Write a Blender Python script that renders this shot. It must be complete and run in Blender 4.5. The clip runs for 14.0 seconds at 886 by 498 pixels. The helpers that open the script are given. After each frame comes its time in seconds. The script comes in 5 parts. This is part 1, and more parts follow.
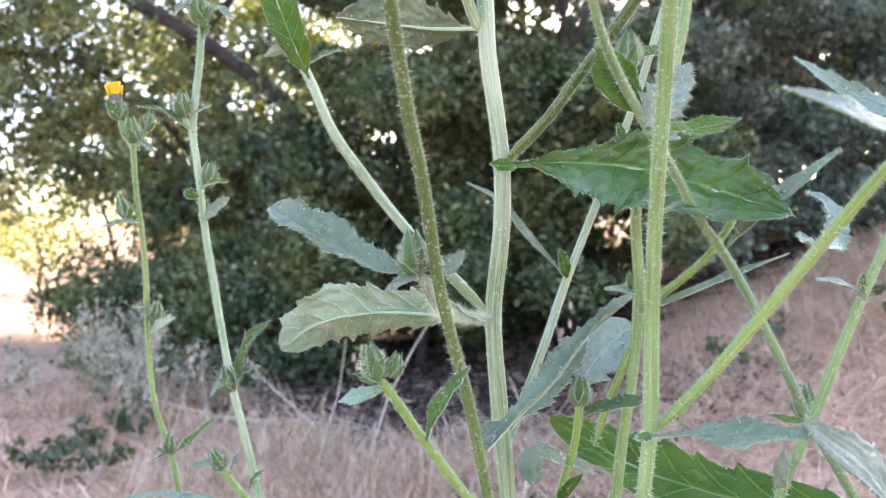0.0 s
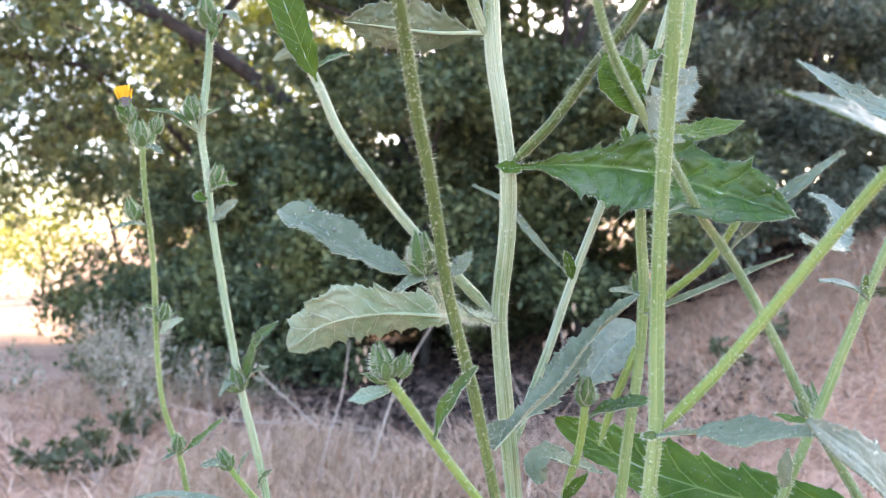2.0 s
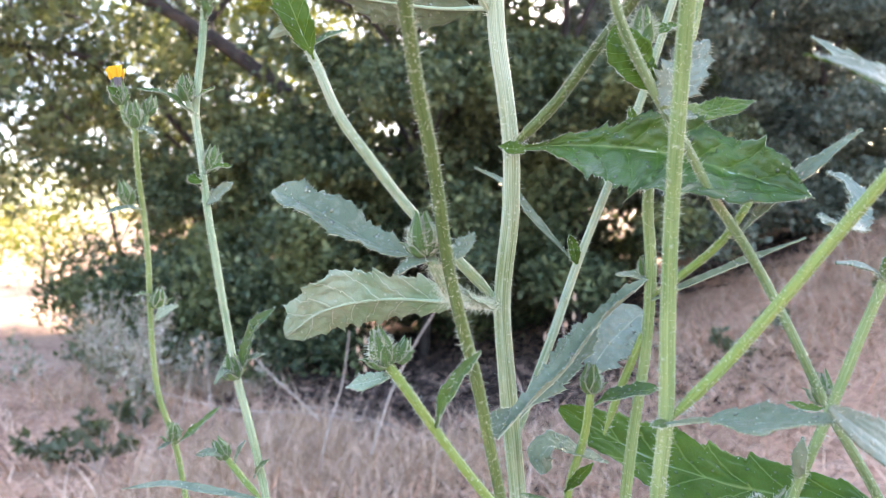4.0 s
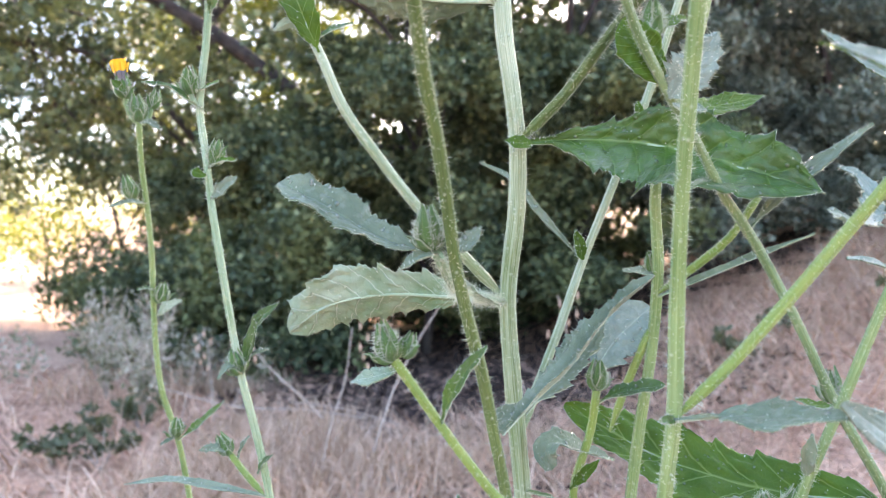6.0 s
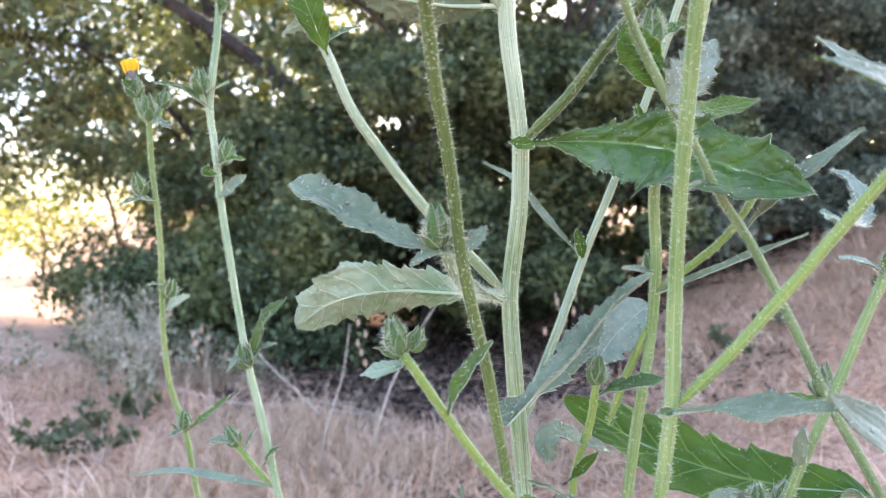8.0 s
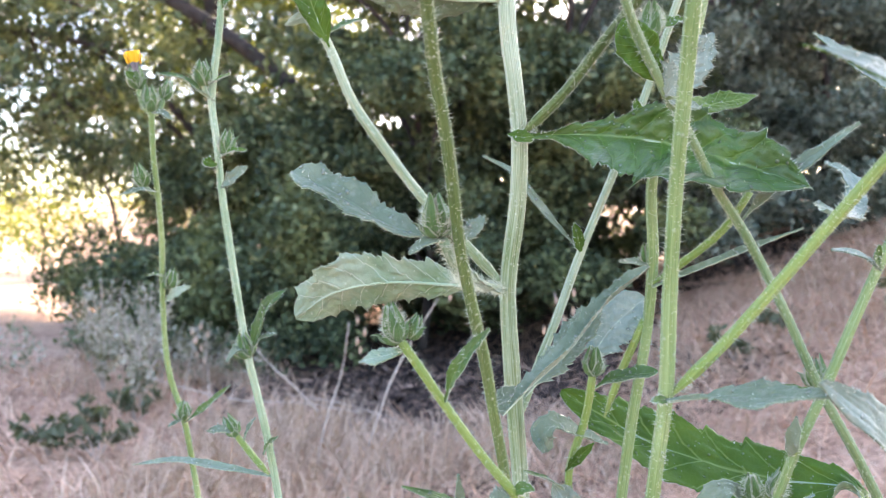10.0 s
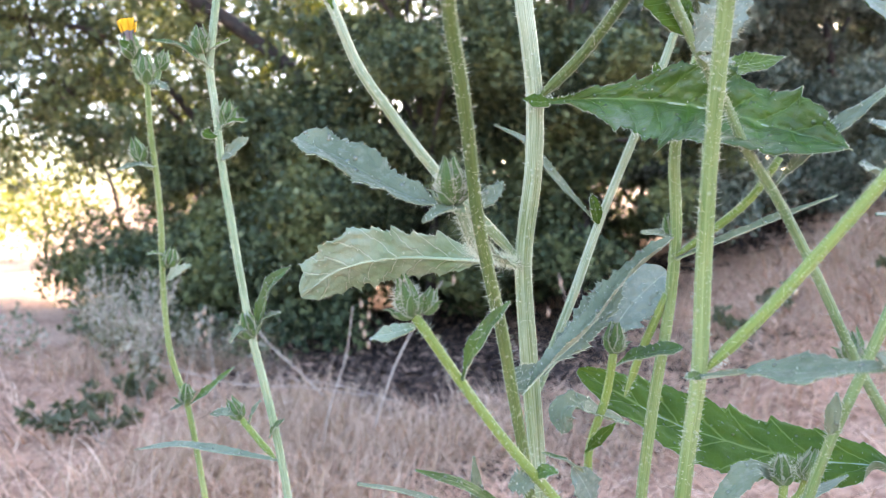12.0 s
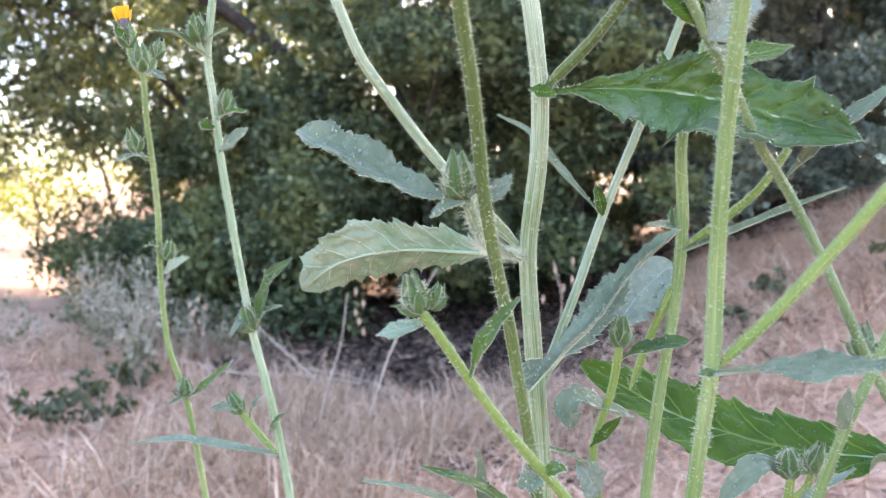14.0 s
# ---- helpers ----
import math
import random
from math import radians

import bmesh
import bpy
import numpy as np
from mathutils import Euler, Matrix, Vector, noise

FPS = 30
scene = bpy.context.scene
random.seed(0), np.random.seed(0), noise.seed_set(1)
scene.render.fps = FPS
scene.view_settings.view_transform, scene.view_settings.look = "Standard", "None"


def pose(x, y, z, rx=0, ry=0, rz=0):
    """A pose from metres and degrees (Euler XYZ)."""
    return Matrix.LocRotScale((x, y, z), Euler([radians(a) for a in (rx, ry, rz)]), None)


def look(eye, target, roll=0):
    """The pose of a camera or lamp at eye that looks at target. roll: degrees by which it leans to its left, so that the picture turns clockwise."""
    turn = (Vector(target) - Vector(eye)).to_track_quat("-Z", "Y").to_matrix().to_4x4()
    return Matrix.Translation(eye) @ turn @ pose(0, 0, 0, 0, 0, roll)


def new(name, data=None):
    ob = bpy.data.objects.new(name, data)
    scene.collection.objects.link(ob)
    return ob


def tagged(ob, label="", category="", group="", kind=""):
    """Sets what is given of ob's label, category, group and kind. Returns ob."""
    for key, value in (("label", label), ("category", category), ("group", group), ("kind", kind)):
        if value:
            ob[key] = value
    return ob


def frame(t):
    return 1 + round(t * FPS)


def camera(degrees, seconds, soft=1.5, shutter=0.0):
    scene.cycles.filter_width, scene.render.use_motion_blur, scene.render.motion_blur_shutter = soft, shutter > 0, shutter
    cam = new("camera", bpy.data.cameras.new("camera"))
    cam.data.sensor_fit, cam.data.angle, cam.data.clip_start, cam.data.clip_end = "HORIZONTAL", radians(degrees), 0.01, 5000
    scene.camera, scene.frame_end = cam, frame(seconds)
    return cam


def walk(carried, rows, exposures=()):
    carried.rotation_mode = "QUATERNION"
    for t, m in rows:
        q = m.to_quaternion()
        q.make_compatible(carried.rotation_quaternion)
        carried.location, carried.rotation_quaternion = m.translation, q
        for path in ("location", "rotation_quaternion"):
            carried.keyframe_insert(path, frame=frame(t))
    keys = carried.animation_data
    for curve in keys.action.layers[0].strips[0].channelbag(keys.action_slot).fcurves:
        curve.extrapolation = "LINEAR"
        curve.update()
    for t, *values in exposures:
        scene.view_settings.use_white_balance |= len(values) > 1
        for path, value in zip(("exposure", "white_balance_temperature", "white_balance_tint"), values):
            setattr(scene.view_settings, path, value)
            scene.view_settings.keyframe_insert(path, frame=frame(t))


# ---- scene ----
cam = camera(60.0, 14.0, soft=0.8)
cam.data.dof.use_dof, cam.data.dof.focus_distance, cam.data.dof.aperture_fstop = True, 0.25, 22.0
ROWS = [  # seconds, x, y, z, yaw, pitch, lean
    (0, 0.0000, 0.0000, 0.7500, 0.00, 0.00, -0.00),
    (0.5, -0.0009, -0.0010, 0.7501, 0.04, 0.05, 0.08),
    (1, 0.0001, -0.0007, 0.7507, 0.13, 0.06, -0.18),
    (1.5, -0.0006, -0.0013, 0.7510, 0.17, 0.11, -0.16),
    (2, -0.0013, -0.0029, 0.7498, 0.22, 0.16, -0.03),
    (2.5, -0.0011, -0.0051, 0.7471, 0.26, 0.19, -0.16),
    (3, -0.0017, -0.0013, 0.7473, 0.18, -0.09, -0.15),
    (5.5, -0.0018, 0.0075, 0.7472, 0.41, -0.67, 0.19),
    (6, -0.0027, 0.0075, 0.7462, 0.43, -0.70, 0.19),
    (6.5, -0.0042, 0.0039, 0.7463, 0.34, -0.83, 0.31),
    (7, -0.0049, 0.0030, 0.7448, 0.35, -0.78, 0.22),
    (7.5, -0.0028, 0.0035, 0.7450, 0.33, -0.77, 0.21),
    (8, -0.0054, -0.0004, 0.7466, 0.20, -0.93, 0.46),
    (10.3, -0.0047, -0.0028, 0.7422, 0.23, -0.97, 0.98),
    (10.5, -0.0020, 0.0011, 0.7405, 0.65, -1.31, 0.62),
    (11, -0.0059, 0.0115, 0.7406, 1.47, -1.99, 0.08),
    (11.5, -0.0066, 0.0126, 0.7402, 0.44, -2.14, 0.07),
    (12, -0.0084, 0.0108, 0.7395, 0.36, -2.17, 0.43),
    (12.5, -0.0106, 0.0142, 0.7394, 0.32, -2.31, 0.40),
    (13, -0.0111, 0.0162, 0.7402, -0.04, -2.59, 0.52),
    (13.5, -0.0105, 0.0145, 0.7401, -0.12, -2.84, 0.40),
    (14, -0.0120, 0.0147, 0.7414, -0.14, -3.16, 0.31),
]
walk(cam, [(t, pose(x, y, z, 0, 0, yaw) @ pose(0, 0, 0, 90 + pitch, 0, 0) @ pose(0, 0, 0, 0, 0, lean)) for t, x, y, z, yaw, pitch, lean in ROWS],
     exposures=[(0, 3.30, 6500, 19.0), (14, 3.30, 6500, 19.0)])

# ---- light: low sun behind the thicket, open sky over the rest ----
TO_SUN = Vector((0.45, 0.72, 0.37)).normalized()
world = bpy.data.worlds.new("sky")
scene.world = world
world.use_nodes = True
sky = world.node_tree.nodes.new("ShaderNodeTexSky")
sky.sky_type, sky.sun_disc = "NISHITA", False
sky.sun_elevation, sky.sun_rotation = math.asin(TO_SUN.z), math.atan2(TO_SUN.x, TO_SUN.y)
sky.altitude, sky.air_density, sky.dust_density, sky.ozone_density = 100, 1.0, 2.8, 1.0
world.node_tree.links.new(sky.outputs[0], world.node_tree.nodes["Background"].inputs[0])
world.node_tree.nodes["Background"].inputs[1].default_value = 0.12
sun = new("sun", bpy.data.lights.new("sun", "SUN"))
sun.data.energy, sun.data.angle, sun.data.color = 4.0, radians(0.6), (1.0, 0.88, 0.72)
sun.matrix_world = look(TO_SUN * 50, (0, 0, 0))

# ---- materials ----
def shader(name, rough=0.6):
    m = bpy.data.materials.new(name)
    m.use_nodes = True
    t = m.node_tree
    b = t.nodes["Principled BSDF"]
    b.inputs["Roughness"].default_value = rough
    return m, t, b


def node(t, kind, **values):
    n = t.nodes.new(kind)
    for k, v in values.items():
        if k in n.inputs:
            n.inputs[k].default_value = v
    return n


def math_node(t, op, a, b=None, clamp=False):
    n = t.nodes.new("ShaderNodeMath")
    n.operation, n.use_clamp = op, clamp
    for k, v in enumerate((a, b)):
        if v is None:
            continue
        if isinstance(v, (int, float)):
            n.inputs[k].default_value = v
        else:
            t.links.new(v, n.inputs[k])
    return n.outputs[0]


def noise_of(t, scale, detail=4.0, coord="Object"):
    tc = t.nodes.new("ShaderNodeTexCoord")
    n = node(t, "ShaderNodeTexNoise", Scale=scale, Detail=detail)
    t.links.new(tc.outputs[coord], n.inputs["Vector"])
    return n.outputs["Fac"]


def ramp(t, fac, stops):
    n = t.nodes.new("ShaderNodeValToRGB")
    e = n.color_ramp.elements
    while len(e) < len(stops):
        e.new(0.5)
    for k, (p, c) in enumerate(stops):
        e[k].position, e[k].color = p, (*c, 1)
    t.links.new(fac, n.inputs[0])
    return n.outputs[0]


def mix(t, fac, a, b):
    n = t.nodes.new("ShaderNodeMix")
    n.data_type = "RGBA"
    for sock, v in ((n.inputs["Factor"], fac), (n.inputs["A"], a), (n.inputs["B"], b)):
        if isinstance(v, (int, float)):
            sock.default_value = v
        elif isinstance(v, tuple):
            sock.default_value = (*v, 1)
        else:
            t.links.new(v, sock)
    return n.outputs["Result"]


def bump(t, b, height, strength, distance):
    n = node(t, "ShaderNodeBump", Strength=strength, Distance=distance)
    t.links.new(height, n.inputs["Height"])
    t.links.new(n.outputs[0], b.inputs["Normal"])


def add_translucent(t, b, colour, share):
    """Thin leaf: part of the light passes through."""
    tr = t.nodes.new("ShaderNodeBsdfTranslucent")
    if isinstance(colour, tuple):
        tr.inputs[0].default_value = (*colour, 1)
    else:
        t.links.new(colour, tr.inputs[0])
    mx = t.nodes.new("ShaderNodeMixShader")
    mx.inputs[0].default_value = share
    t.links.new(b.outputs[0], mx.inputs[1])
    t.links.new(tr.outputs[0], mx.inputs[2])
    t.links.new(mx.outputs[0], t.nodes["Material Output"].inputs[0])


def stem_material(name, dark, light, rib=7.0, dusty=0.5):
    """Ribbed, hairy green stem: soft pale ribs, greener furrows, streaks along it, pale pimples."""
    m, t, b = shader(name, 0.48)
    tc = t.nodes.new("ShaderNodeTexCoord")
    sep = t.nodes.new("ShaderNodeSeparateXYZ")
    t.links.new(tc.outputs["UV"], sep.inputs[0])
    a = math_node(t, "MULTIPLY", sep.outputs[0], rib * 2 * math.pi)
    wob = math_node(t, "MULTIPLY", noise_of(t, 45, 3), 2.4)
    rib_line = math_node(t, "COSINE", math_node(t, "ADD", a, wob))
    fine = math_node(t, "COSINE", math_node(t, "ADD", math_node(t, "MULTIPLY", sep.outputs[0], 29 * 2 * math.pi), wob))
    streaks = t.nodes.new("ShaderNodeMapping")
    streaks.inputs["Scale"].default_value = (34, 2.2, 1)
    t.links.new(tc.outputs["UV"], streaks.inputs[0])
    grain = node(t, "ShaderNodeTexNoise", Scale=1.0, Detail=5.0)
    t.links.new(streaks.outputs[0], grain.inputs["Vector"])
    fac = math_node(t, "ADD", math_node(t, "MULTIPLY", rib_line, 0.03), math_node(t, "MULTIPLY", fine, 0.015))
    fac = math_node(t, "ADD", fac, math_node(t, "MULTIPLY", grain.outputs["Fac"], 0.55))
    fac = math_node(t, "ADD", fac, math_node(t, "MULTIPLY", noise_of(t, 28, 6), 0.5))
    shade = ramp(t, fac, [(0.36, (0, 0, 0)), (0.52, (0.45, 0.45, 0.45)), (0.70, (1, 1, 1))])
    col = mix(t, shade, dark, light)
    cells = node(t, "ShaderNodeTexVoronoi", Scale=430.0)
    t.links.new(tc.outputs["Object"], cells.inputs["Vector"])
    speck = math_node(t, "SUBTRACT", 1.0, math_node(t, "MULTIPLY", cells.outputs["Distance"], 3.4), True)
    speck = math_node(t, "MULTIPLY", speck, math_node(t, "GREATER_THAN", cells.outputs["Color"], 0.5))
    col = mix(t, math_node(t, "MULTIPLY", speck, dusty, True), col, (0.60, 0.65, 0.52))
    t.links.new(col, b.inputs["Base Color"])
    h = math_node(t, "ADD", math_node(t, "MULTIPLY", fine, 0.12), math_node(t, "ADD", noise_of(t, 700, 3), math_node(t, "MULTIPLY", speck, 1.2)))
    bump(t, b, h, 0.5, 0.0006)
    b.inputs["Sheen Weight"].default_value = 0.18
    b.inputs["Sheen Roughness"].default_value = 0.4
    return m


def leaf_material(name, dark, light, vein, rough, share=0.2, dust_sheen=0.3, edge=0.0, veins=0.6, gloss=0.35, warts=1.0):
    """Leaf blade: pale side veins along the blade, mottled green, pimples, a dusty bloom with sky sheen painted in."""
    m, t, b = shader(name, rough)
    tc = t.nodes.new("ShaderNodeTexCoord")
    sep = t.nodes.new("ShaderNodeSeparateXYZ")
    t.links.new(tc.outputs["UV"], sep.inputs[0])
    u, v = sep.outputs[0], math_node(t, "ABSOLUTE", math_node(t, "SUBTRACT", sep.outputs[1], 0.5))
    wob = math_node(t, "MULTIPLY", noise_of(t, 80, 3), 0.16)
    lane = math_node(t, "ADD", math_node(t, "SUBTRACT", math_node(t, "MULTIPLY", u, 9.0), math_node(t, "MULTIPLY", v, 2.4)), wob)
    saw = math_node(t, "ABSOLUTE", math_node(t, "SUBTRACT", math_node(t, "FRACT", lane), 0.5))
    side = math_node(t, "SUBTRACT", 1.0, math_node(t, "MULTIPLY", saw, 19.0), True)
    mid = math_node(t, "SUBTRACT", 1.0, math_node(t, "MULTIPLY", v, 34.0), True)
    net = node(t, "ShaderNodeTexVoronoi", Scale=420.0)
    net.feature = "DISTANCE_TO_EDGE"
    t.links.new(tc.outputs["Object"], net.inputs["Vector"])
    mesh_vein = math_node(t, "SUBTRACT", 1.0, math_node(t, "MULTIPLY", net.outputs["Distance"], 9.0), True)
    col = mix(t, ramp(t, noise_of(t, 55, 8), [(0.3, (0, 0, 0)), (0.7, (1, 1, 1))]), dark, light)
    col = mix(t, math_node(t, "MULTIPLY", mesh_vein, 0.10 * veins), col, vein)
    col = mix(t, math_node(t, "MULTIPLY", side, veins), col, vein)
    col = mix(t, math_node(t, "MULTIPLY", mid, 0.8), col, vein)
    if edge:
        margin = math_node(t, "MULTIPLY", math_node(t, "SUBTRACT", v, 0.34), 6.0, True)
        col = mix(t, math_node(t, "MULTIPLY", margin, edge), col, (0.55, 0.62, 0.42))
    spots = ramp(t, noise_of(t, 330, 4), [(0.52, (0, 0, 0)), (0.72, (1, 1, 1))])
    # grey kept off the veins: dust plus a painted sky sheen on the quilts
    groove = math_node(t, "ADD", math_node(t, "MULTIPLY", saw, 3.2), 0.05 if veins >= 0.3 else 0.75, True)
    bloom_sheen = math_node(t, "MULTIPLY", groove, math_node(t, "ADD", math_node(t, "MULTIPLY", spots, 0.7), 0.55))
    col = mix(t, math_node(t, "MULTIPLY", bloom_sheen, dust_sheen, True), col, (0.43, 0.465, 0.385))
    cells = node(t, "ShaderNodeTexVoronoi", Scale=290.0)
    t.links.new(tc.outputs["Object"], cells.inputs["Vector"])
    dome = math_node(t, "SUBTRACT", 1.0, math_node(t, "MULTIPLY", cells.outputs["Distance"], 4.4), True)
    chosen = math_node(t, "GREATER_THAN", cells.outputs["Color"], 0.42)
    pimple = math_node(t, "MULTIPLY", dome, chosen)
    col = mix(t, math_node(t, "MULTIPLY", pimple, 0.35 + 1.2 * dust_sheen, True), col, (0.58, 0.63, 0.54))
    t.links.new(col, b.inputs["Base Color"])
    h = math_node(t, "ADD", math_node(t, "MULTIPLY", pimple, 3.2 * warts), noise_of(t, 320, 4))
    h = math_node(t, "SUBTRACT", h, math_node(t, "ADD", math_node(t, "MULTIPLY", side, 0.6 * veins), math_node(t, "MULTIPLY", mesh_vein, 0.06)))
    bump(t, b, h, 0.7, 0.0009)
    b.inputs["Specular IOR Level"].default_value = gloss
    b.inputs["Sheen Weight"].default_value = 0.04 + 0.22 * dust_sheen
    b.inputs["Sheen Roughness"].default_value = 0.45
    add_translucent(t, b, mix(t, 0.35, col, (0.3, 0.42, 0.03)), share)
    return m


STEM_PALE = stem_material("stem_pale_green", (0.11, 0.17, 0.05), (0.39, 0.455, 0.31))
STEM_OLIVE = stem_material("stem_olive_green", (0.040, 0.078, 0.010), (0.155, 0.22, 0.062), dusty=0.5)
STEM_GREEN = stem_material("stem_fresh_green", (0.10, 0.175, 0.036), (0.28, 0.37, 0.15), dusty=0.4)
STEM_LIME = stem_material("stem_lime_green", (0.11, 0.185, 0.018), (0.25, 0.335, 0.085), dusty=0.3)
STEM_GREY = stem_material("stem_grey_green", (0.14, 0.235, 0.10), (0.42, 0.52, 0.37))
STEM_DARK = stem_material("stem_dark_green", (0.05, 0.105, 0.022), (0.215, 0.30, 0.13), dusty=0.5)
LEAF_TOP = leaf_material("leaf_upper_green", (0.026, 0.082, 0.006), (0.072, 0.168, 0.014), (0.24, 0.36, 0.11), 0.3, 0.3, 0.12, veins=0.3, gloss=0.5)
LEAF_BRIGHT = leaf_material("leaf_upper_bright_green", (0.034, 0.098, 0.006), (0.098, 0.192, 0.014), (0.30, 0.42, 0.13), 0.42, 0.38, 0.03, veins=0.6, gloss=0.25)
LEAF_GREY = leaf_material("leaf_grey_bloom", (0.030, 0.070, 0.016), (0.165, 0.22, 0.125), (0.14, 0.20, 0.10), 0.40, 0.16, 0.30, veins=0.12)
LEAF_PALE = leaf_material("leaf_underside_pale", (0.15, 0.24, 0.12), (0.36, 0.44, 0.325), (0.52, 0.58, 0.46), 0.5, 0.2, 0.04, warts=0.15)
LEAF_BLUE = leaf_material("leaf_bluish_bloom", (0.055, 0.115, 0.075), (0.21, 0.29, 0.24), (0.30, 0.38, 0.32), 0.42, 0.12, 0.36, veins=0.15)


def plain(name, dark, light, scale, rough=0.7, share=0.0, detail=4.0):
    m, t, b = shader(name, rough)
    col = mix(t, ramp(t, noise_of(t, scale, detail), [(0.3, (0, 0, 0)), (0.7, (1, 1, 1))]), dark, light)
    t.links.new(col, b.inputs["Base Color"])
    if share:
        add_translucent(t, b, col, share)
    return m


def scattered(name, stops, rough=0.6, share=0.0, glow=0.5, sunlit_tint=None):
    """Many small pieces in one mesh, each with a tint of its own."""
    m, t, b = shader(name, rough)
    g = t.nodes.new("ShaderNodeNewGeometry")
    col = ramp(t, g.outputs["Random Per Island"], stops)
    if sunlit_tint:  # lighter patches painted in for clumps that catch the light
        # noise mask of the clumps coloured as if lit
        young = ramp(t, noise_of(t, 2.6, 5), [(0.47, (0, 0, 0)), (0.64, (1, 1, 1))])
        col = mix(t, math_node(t, "MULTIPLY", young, 0.62), col, sunlit_tint)
    b.inputs["Specular IOR Level"].default_value = 0.2
    t.links.new(col, b.inputs["Base Color"])
    if share:
        add_translucent(t, b, mix(t, glow, col, (0.35, 0.36, 0.03)), share)
    return m


BRISTLE = plain("bristle_whitish", (0.50, 0.56, 0.40), (0.74, 0.77, 0.64), 300, 0.4, 0.25)
BRACT = leaf_material("bract_green", (0.05, 0.15, 0.022), (0.14, 0.29, 0.06), (0.30, 0.42, 0.17), 0.42, 0.2, 0.12, 0.85, veins=0.2)
PETAL = plain("floret_yellow", (0.75, 0.42, 0.01), (0.85, 0.55, 0.02), 400, 0.5, 0.25)
PETAL_BASE = plain("floret_purple_grey", (0.10, 0.09, 0.12), (0.22, 0.20, 0.20), 300)

# ---- helpers for shapes ----
def mesh_of(name, verts, faces, mats, slots=None, uvs=None, smooth=True):
    me = bpy.data.meshes.new(name)
    me.from_pydata([tuple(v) for v in verts], [], faces)
    for m in mats:
        me.materials.append(m)
    if slots is not None:
        me.polygons.foreach_set("material_index", slots)
    if uvs is not None:
        layer = me.uv_layers.new(name="UVMap")
        loops = np.empty(len(me.loops), dtype=np.int32)
        me.loops.foreach_get("vertex_index", loops)
        layer.data.foreach_set("uv", np.asarray(uvs, dtype=np.float32)[loops].ravel())
    me.polygons.foreach_set("use_smooth", [smooth] * len(me.polygons))
    me.update()
    return me


def triangles(name, verts, tris, mat, smooth=False):
    """A large mesh of triangles from arrays."""
    me = bpy.data.meshes.new(name)
    verts, tris = np.asarray(verts, dtype=np.float32), np.asarray(tris, dtype=np.int32)
    me.vertices.add(len(verts))
    me.vertices.foreach_set("co", verts.ravel())
    me.loops.add(tris.size)
    me.loops.foreach_set("vertex_index", tris.ravel())
    me.polygons.add(len(tris))
    me.polygons.foreach_set("loop_start", np.arange(0, tris.size, 3, dtype=np.int32))
    me.polygons.foreach_set("use_smooth", np.full(len(tris), smooth))
    me.materials.append(mat)
    me.update()
    me.validate()
    return me


def thing(name, place, label, category, group="", kind=""):
    ob = new(name)
    ob.location = place
    ob.empty_display_size = 0.02
    return tagged(ob, label, category, group, kind)


def place_of(ob):
    return place_of(ob.parent) @ ob.matrix_parent_inverse @ ob.matrix_basis if ob.parent else ob.matrix_basis.copy()


def part(name, me, parent, label="", kind=""):
    """A mesh given in world places, as a part of parent."""
    ob = new(name, me)
    ob.parent = parent
    ob.matrix_parent_inverse = place_of(parent).inverted()
    return tagged(ob, label, kind=kind)


def spline(points, n):
    """n + 1 places, evenly spaced, on a smooth line through the points."""
    p = np.array(points, dtype=float)
    h = np.linalg.norm(np.diff(p, axis=0), axis=1)
    d = np.diff(p, axis=0) / h[:, None]
    m = np.vstack([d[:1], (d[1:] * h[:-1, None] + d[:-1] * h[1:, None]) / (h[1:] + h[:-1])[:, None], d[-1:]])
    at = np.concatenate([[0], h.cumsum()])
    s = np.linspace(0, at[-1], n + 1)
    k = np.clip(np.searchsorted(at, s, side="right") - 1, 0, len(h) - 1)
    f = ((s - at[k]) / h[k])[:, None]
    hk = h[k][:, None]
    return (2 * f ** 3 - 3 * f ** 2 + 1) * p[k] + (f ** 3 - 2 * f ** 2 + f) * hk * m[k] + (3 * f ** 2 - 2 * f ** 3) * p[k + 1] + (f ** 3 - f ** 2) * hk * m[k + 1]


def unit(v):
    return v / np.maximum(np.linalg.norm(v, axis=-1, keepdims=True), 1e-9)


def cones(roots, ways, lengths, radius, mat, name="bristles"):
    """Stiff hairs: thin three-sided spikes with a swollen foot."""
    roots, ways = np.asarray(roots), unit(np.asarray(ways))
    side = unit(np.cross(ways, np.random.normal(size=ways.shape)))
    other = np.cross(ways, side)
    n = len(roots)
    rad = np.reshape(radius, (-1, 1)) * np.random.uniform(0.7, 1.3, (n, 1))
    ring = [roots - ways * 0.0002 + rad * (math.cos(a) * side + math.sin(a) * other) for a in (0, 2.094, 4.189)]
    neck = [roots + ways * lengths[:, None] * 0.3 + 0.42 * rad * (math.cos(a) * side + math.sin(a) * other) for a in (0, 2.094, 4.189)]
    verts = np.stack([*ring, *neck, roots + ways * lengths[:, None]], 1).reshape(-1, 3)
    base = np.arange(n)[:, None, None] * 7
    pat = np.array([[0, 1, 4], [0, 4, 3], [1, 2, 5], [1, 5, 4], [2, 0, 3], [2, 3, 5], [3, 4, 6], [4, 5, 6], [5, 3, 6]])
    return triangles(name, verts, (base + pat).reshape(-1, 3), mat)


